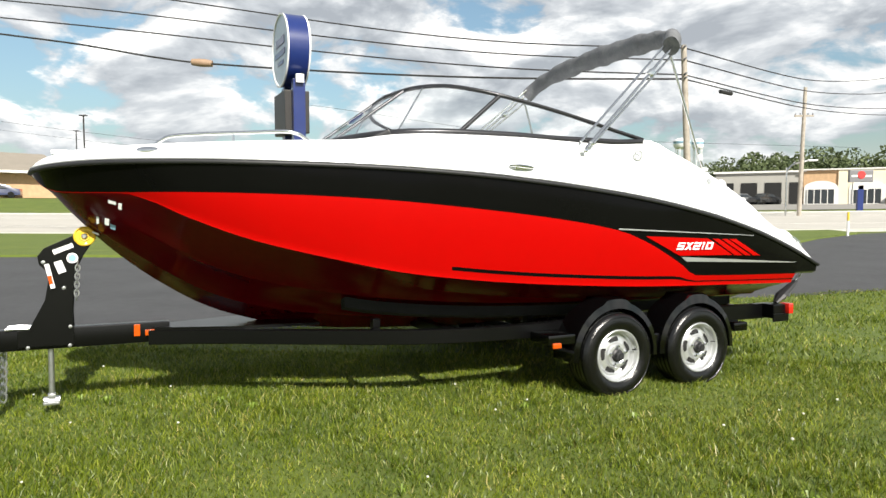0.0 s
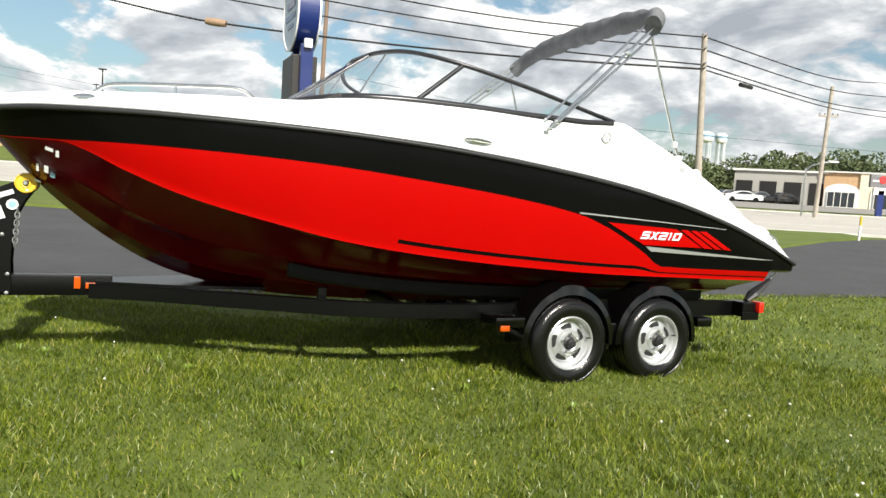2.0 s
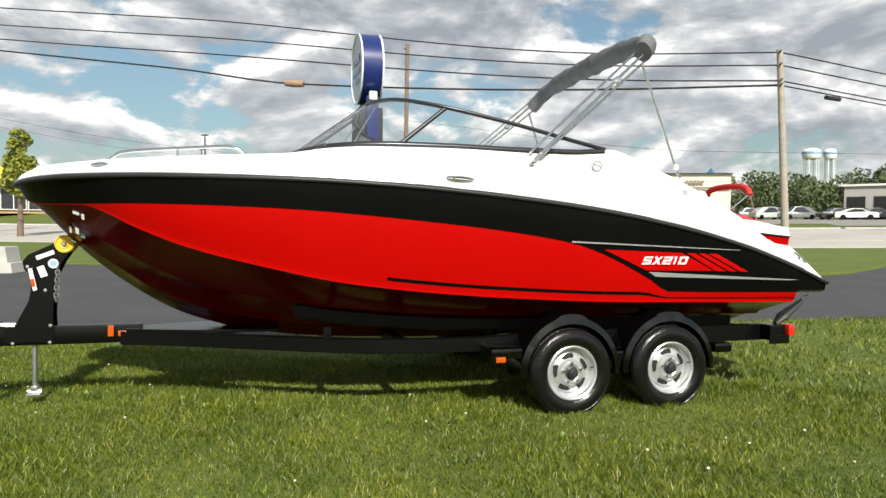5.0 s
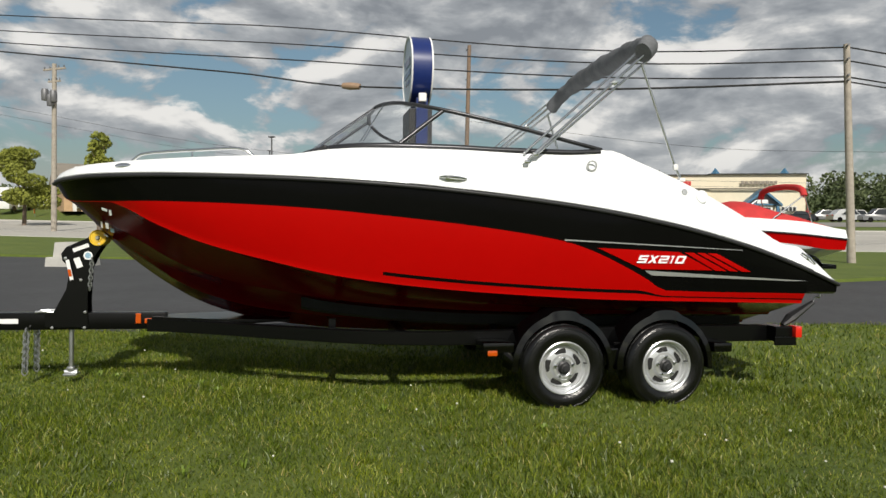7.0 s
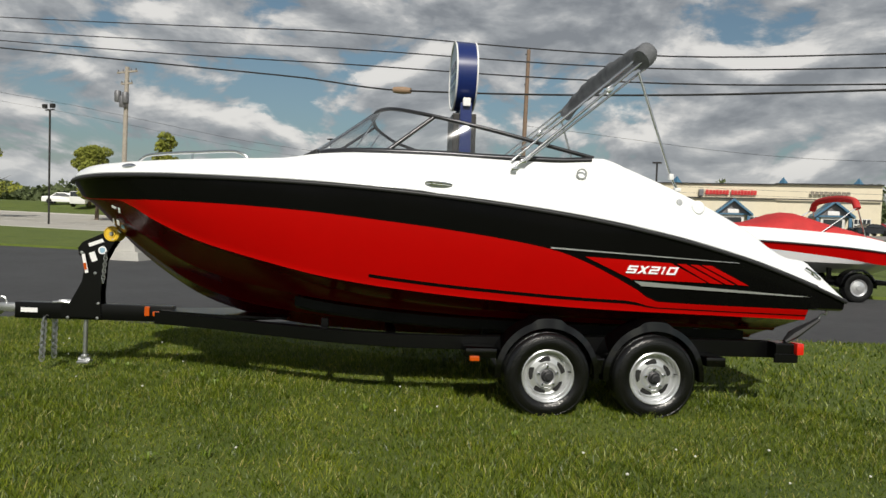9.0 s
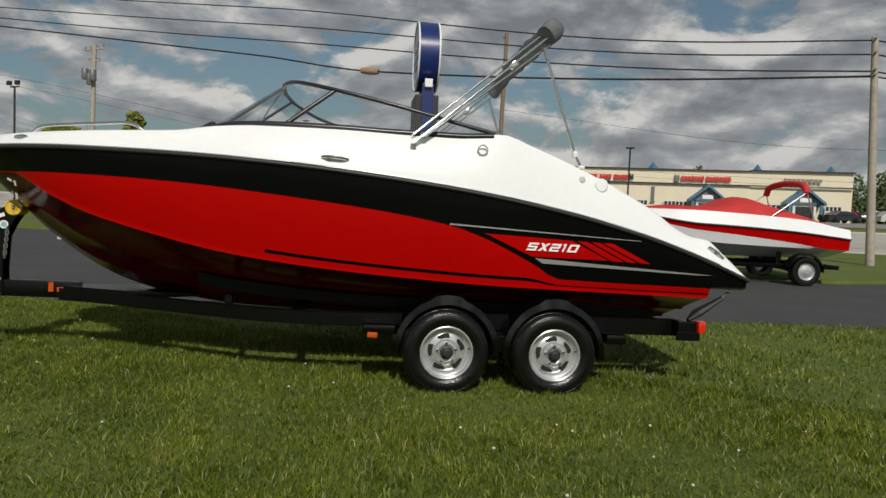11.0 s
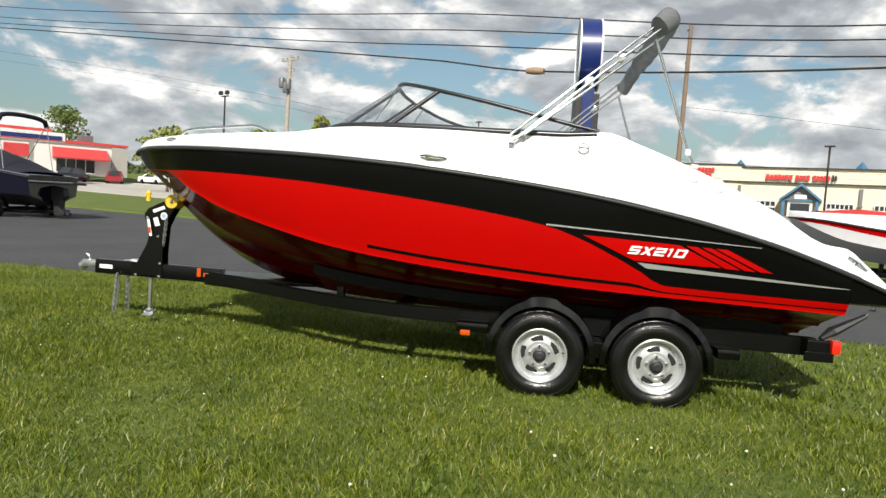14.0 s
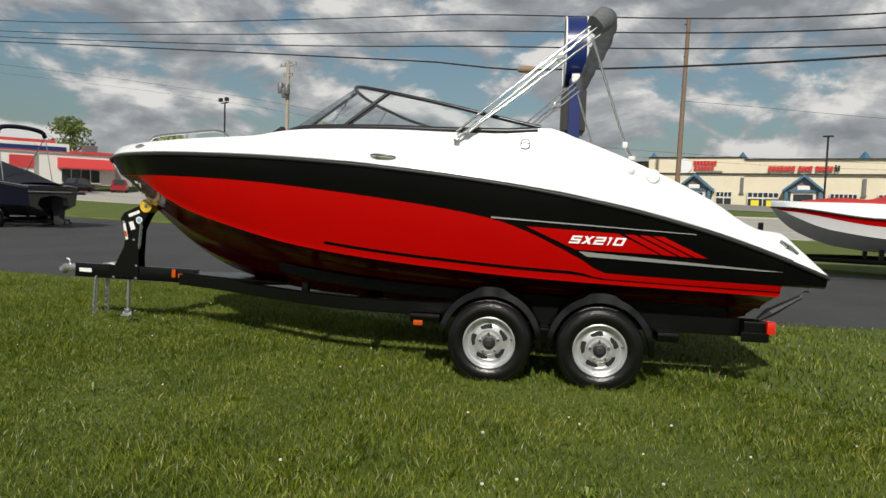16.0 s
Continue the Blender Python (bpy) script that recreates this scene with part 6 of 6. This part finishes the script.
    part("jack_stand", tube([(-1.0, 0, 0), (-1.0, 0, base)], 0.035, 8), ZINC, tr)
    return th


RB = radians(24.5)
small_boat("motor_boat", axes((math.cos(RB), math.sin(RB), 0), (-math.sin(RB), math.cos(RB), 0), (0, 0, 1), (0.56, 16.82, LOT_Z + 0.03)), "white and red runabout under a red canvas cover", 5.05, 2.2, 0.55, [WHITE, RED, GREYHULL, GREYHULL], REDCANVAS, 1.70, "black single-axle trailer under the red and white runabout")
NB = radians(28.5)
small_boat("motor_boat", axes((math.cos(NB), math.sin(NB), 0), (-math.sin(NB), math.cos(NB), 0), (0, 0, 1), (-25.56, 7.44, LOT_Z + 0.1)), "navy blue sterndrive boat under a navy canvas cover", 6.0, 2.4, 0.36, [NAVY, NAVY, NAVY, RUBBER], NAVYCANVAS, 2.95, "black trailer under the navy boat", True, 1.6, 1.45)

# ---- small things round the car park ----
bl = thing("concrete_block", pose(-14.4, 14.5, LOT_Z + 0.06, 0, 0, 20) @ Matrix.Diagonal((0.75, 0.75, 0.8, 1)), "pale grey stepped concrete block at the car park edge", "concrete block")
part("block_foot", prism([(-0.75, 0), (0.75, 0), (0.70, 0.36), (-0.70, 0.36)], 1.2, axes((1, 0, 0), (0, 0, 1), (0, -1, 0), (0, 0.6, 0)), 0.02), KERB, bl, "wide concrete foot")
part("block_top", prism([(-0.52, 0.36), (0.52, 0.36), (0.44, 0.88), (-0.44, 0.88)], 0.9, axes((1, 0, 0), (0, 0, 1), (0, -1, 0), (0, 0.45, 0)), 0.02), KERB, bl, "narrow concrete top")
hy = thing("fire_hydrant", Matrix.Translation((-36.05, 21.8, 0.12)), "yellow fire hydrant on the grass verge", "hydrant")
part("hydrant_body", lathe([(0.0005, 0.80), (0.06, 0.78), (0.14, 0.66), (0.19, 0.62), (0.19, 0.56), (0.14, 0.54), (0.14, 0.12), (0.2, 0.1), (0.2, 0), (0.0005, 0)], 16), YELLOW, hy, smooth=40)
for dx, dy in ((0.2, 0), (-0.2, 0), (0, -0.22)):
    part("outlet", tube([(0, 0, 0.45), (dx, dy, 0.45)], 0.07, 10), YELLOW, hy)
bo = thing("marker_post", Matrix.Translation((14.43, 29.1, 0.1)), "white marker post with an orange top", "marker post")
part("post", tube([(0, 0, 0), (0, 0, 0.62)], 0.045, 10), STICKER, bo)
part("post_top", tube([(0, 0, 0.62), (0, 0, 0.98)], 0.047, 10), YELLOW, bo, "orange reflective top")


# ---- grass blades ----
def grass_mesh(name, n, xr, yr, keep, size, seed, lean=0.5):
    rng = np.random.default_rng(seed)
    x, y = rng.uniform(*xr, n), rng.uniform(*yr, n)
    ok = keep(x, y, rng.uniform(0, 1, n))
    x, y = x[ok], y[ok]
    n = len(x)
    z = -0.085 - 0.0218 * np.clip(y, 0, 5.5)
    patch = 0.75 + 0.25 * np.sin(x * 2.1 + 1.3 * np.sin(y * 1.7)) * np.sin(y * 2.6 + 0.9 * np.sin(x * 1.3))
    tuft = np.where(np.sin(x * 9.1 + 3 * np.sin(y * 7.3)) * np.sin(y * 8.7 + 2 * np.sin(x * 6.1)) > 0.8, 1.35, 1.0)
    h = size[0] * rng.uniform(0.55, 1.25, n) * patch * tuft
    w = size[1] * rng.uniform(0.7, 1.3, n)
    a, t = rng.uniform(0, 2 * np.pi, n), rng.uniform(0, 2 * np.pi, n)
    l = h * rng.uniform(0.2, 1.0, n) * lean * 2.3
    dx, dy, wx, wy = np.cos(a) * l, np.sin(a) * l, np.cos(t) * w, np.sin(t) * w
    p = np.stack
    V = p([p([x - wx, y - wy, z], 1), p([x + wx, y + wy, z], 1), p([x + dx * .4 + wx * .8, y + dy * .4 + wy * .8, z + h * .62], 1), p([x + dx * .4 - wx * .8, y + dy * .4 - wy * .8, z + h * .62], 1), p([x + dx, y + dy, z + h], 1)], 1).reshape(-1, 3)
    base = np.arange(n) * 5
    loops = np.stack([base, base + 1, base + 2, base + 3, base + 3, base + 2, base + 4], 1).ravel()
    starts = np.stack([np.arange(n) * 7, np.arange(n) * 7 + 4], 1).ravel()
    me = bpy.data.meshes.new(name)
    me.vertices.add(5 * n)
    me.vertices.foreach_set("co", V.astype(np.float32).ravel())
    me.loops.add(7 * n)
    me.loops.foreach_set("vertex_index", loops.astype(np.int32))
    me.polygons.add(2 * n)
    me.polygons.foreach_set("loop_start", starts.astype(np.int32))
    me.update()
    me.validate()
    return me


def blade_material():
    m = bpy.data.materials.new("grass blade")
    m.use_nodes = True
    nt = m.node_tree
    N, Lk = nt.nodes.new, nt.links.new
    b = nt.nodes["Principled BSDF"]
    b.inputs["Roughness"].default_value = 0.42
    geo, r = N("ShaderNodeNewGeometry"), N("ShaderNodeValToRGB")
    tc, nz, mx = N("ShaderNodeTexCoord"), N("ShaderNodeTexNoise"), N("ShaderNodeMix")
    nz.inputs["Scale"].default_value, nz.inputs["Detail"].default_value = 1.6, 8
    Lk(tc.outputs["Object"], nz.inputs["Vector"])
    el = r.color_ramp.elements
    el[0].position, el[0].color = 0.0, (0.035, 0.068, 0.004, 1)
    el[1].position, el[1].color = 0.9, (0.27, 0.33, 0.035, 1)
    e = el.new(0.5)
    e.color = (0.128, 0.185, 0.010, 1)
    e = el.new(0.985)
    e.color = (0.42, 0.38, 0.16, 1)
    Lk(geo.outputs["Random Per Island"], r.inputs[0])
    mx.data_type, mx.blend_type = "RGBA", "MULTIPLY"
    mx.inputs["Factor"].default_value = 1.0
    r2 = N("ShaderNodeValToRGB")
    r2.color_ramp.elements[0].position, r2.color_ramp.elements[0].color = 0.3, (0.66, 0.72, 0.5, 1)
    r2.color_ramp.elements[1].position, r2.color_ramp.elements[1].color = 0.7, (1.28, 1.16, 1.0, 1)
    Lk(nz.outputs["Fac"], r2.inputs[0])
    Lk(r.outputs[0], mx.inputs["A"])
    Lk(r2.outputs[0], mx.inputs["B"])
    Lk(mx.outputs["Result"], b.inputs["Base Color"])
    tl, ms, out = N("ShaderNodeBsdfTranslucent"), N("ShaderNodeMixShader"), nt.nodes["Material Output"]
    Lk(mx.outputs["Result"], tl.inputs[0])
    ms.inputs[0].default_value = 0.35
    Lk(b.outputs[0], ms.inputs[1])
    Lk(tl.outputs[0], ms.inputs[2])
    Lk(ms.outputs[0], out.inputs[0])
    return m


BLADE = blade_material()


def edge_fade(x, y, x0, x1, y0):
    """1 inside, falling to 0 towards the rim of the dense stretch."""
    return np.clip((x - x0) / 2.5, 0, 1) * np.clip((x1 - x) / 2.5, 0, 1) * np.clip((y - y0) / 1.6, 0, 1)


def on_lawn(x, y):
    return (y - 9.2) * 0.8975 - x * 0.441 < -0.08


for name, n, xr, yr, keep, size, seed in (
        ("grass", 520000, (-9.0, 10.0), (0.2, 6.6), lambda x, y, r: on_lawn(x, y) & (r < (1.15 - 0.05 * y) * edge_fade(x, y, -9.0, 10.0, 0.2)), (0.058, 0.0026), 5),
        ("grass", 520000, (-9.0, 10.0), (0.2, 7.5), lambda x, y, r: on_lawn(x, y) & (r < edge_fade(x, y, -9.0, 10.0, 0.2)) & (np.sin(x * 5.3 + 2.1 * np.sin(y * 3.9)) * np.sin(y * 6.1 + 2.4 * np.sin(x * 4.3)) > 0.9), (0.075, 0.0034), 9),
        ("grass", 150000, (-12, 12), (4.5, 14.5), lambda x, y, r: on_lawn(x, y) & (y > 3.8 - 0.3 * x) & ((y > 6.4) | (x < -7.5) | (x > 8.5)) & (r < np.clip((x + 12) / 3, 0, 1) * np.clip((12 - x) / 3, 0, 1)), (0.06, 0.0050), 6)):
    me = grass_mesh(name, n, xr, yr, keep, size, seed)
    me.materials.append(BLADE)
    tagged(new(name, me), "dense short green lawn grass blades", "grass", kind="stuff")

# ---- clover heads and broad weeds in the lawn ----
CLOVER = mat("white clover head", (0.62, 0.62, 0.55), 0.8, vary=0.15, scale=40)
WEED = mat("broad weed leaf", (0.12, 0.18, 0.014), 0.5, vary=0.25, scale=12)
rng = random.Random(41)
bm, wm = bmesh.new(), bmesh.new()
for k in range(46):
    x, y = rng.uniform(-4.5, 7.5), rng.uniform(2.6, 5.6)
    z = lawn_z(x, y)
    bmesh.ops.create_icosphere(bm, subdivisions=1, radius=rng.uniform(0.007, 0.011), matrix=Matrix.Translation((x, y, z + rng.uniform(0.045, 0.065))) @ Matrix.Diagonal((1, 1, 0.8, 1)))
for k in range(18):
    x, y = rng.uniform(-4.5, 7.5), rng.uniform(2.6, 5.2)
    z = lawn_z(x, y)
    n = rng.randint(5, 9)
    for j in range(n):
        a, l, w = 6.283 * (j + rng.random() * 0.6) / n, rng.uniform(0.045, 0.085), rng.uniform(0.005, 0.009)
        c, d = Vector((math.cos(a), math.sin(a), 0)), Vector((-math.sin(a), math.cos(a), 0)) * w
        o = Vector((x, y, z))
        p = [o - d * 0.4, o + d * 0.4, o + c * l * 0.5 + d + Vector((0, 0, 0.055)), o + c * l * 0.5 - d + Vector((0, 0, 0.055)), o + c * l + Vector((0, 0, 0.04))]
        q = [wm.verts.new(v) for v in p]
        wm.faces.new((q[0], q[1], q[2], q[3]))
        wm.faces.new((q[3], q[2], q[4]))
tagged(part("clover", bm, CLOVER, smooth=True), "scattered small white clover heads in the lawn", "clover", kind="stuff")
tagged(part("weeds", wm, WEED, smooth=60), "low broad-leaved green weeds among the grass", "weeds", kind="stuff")
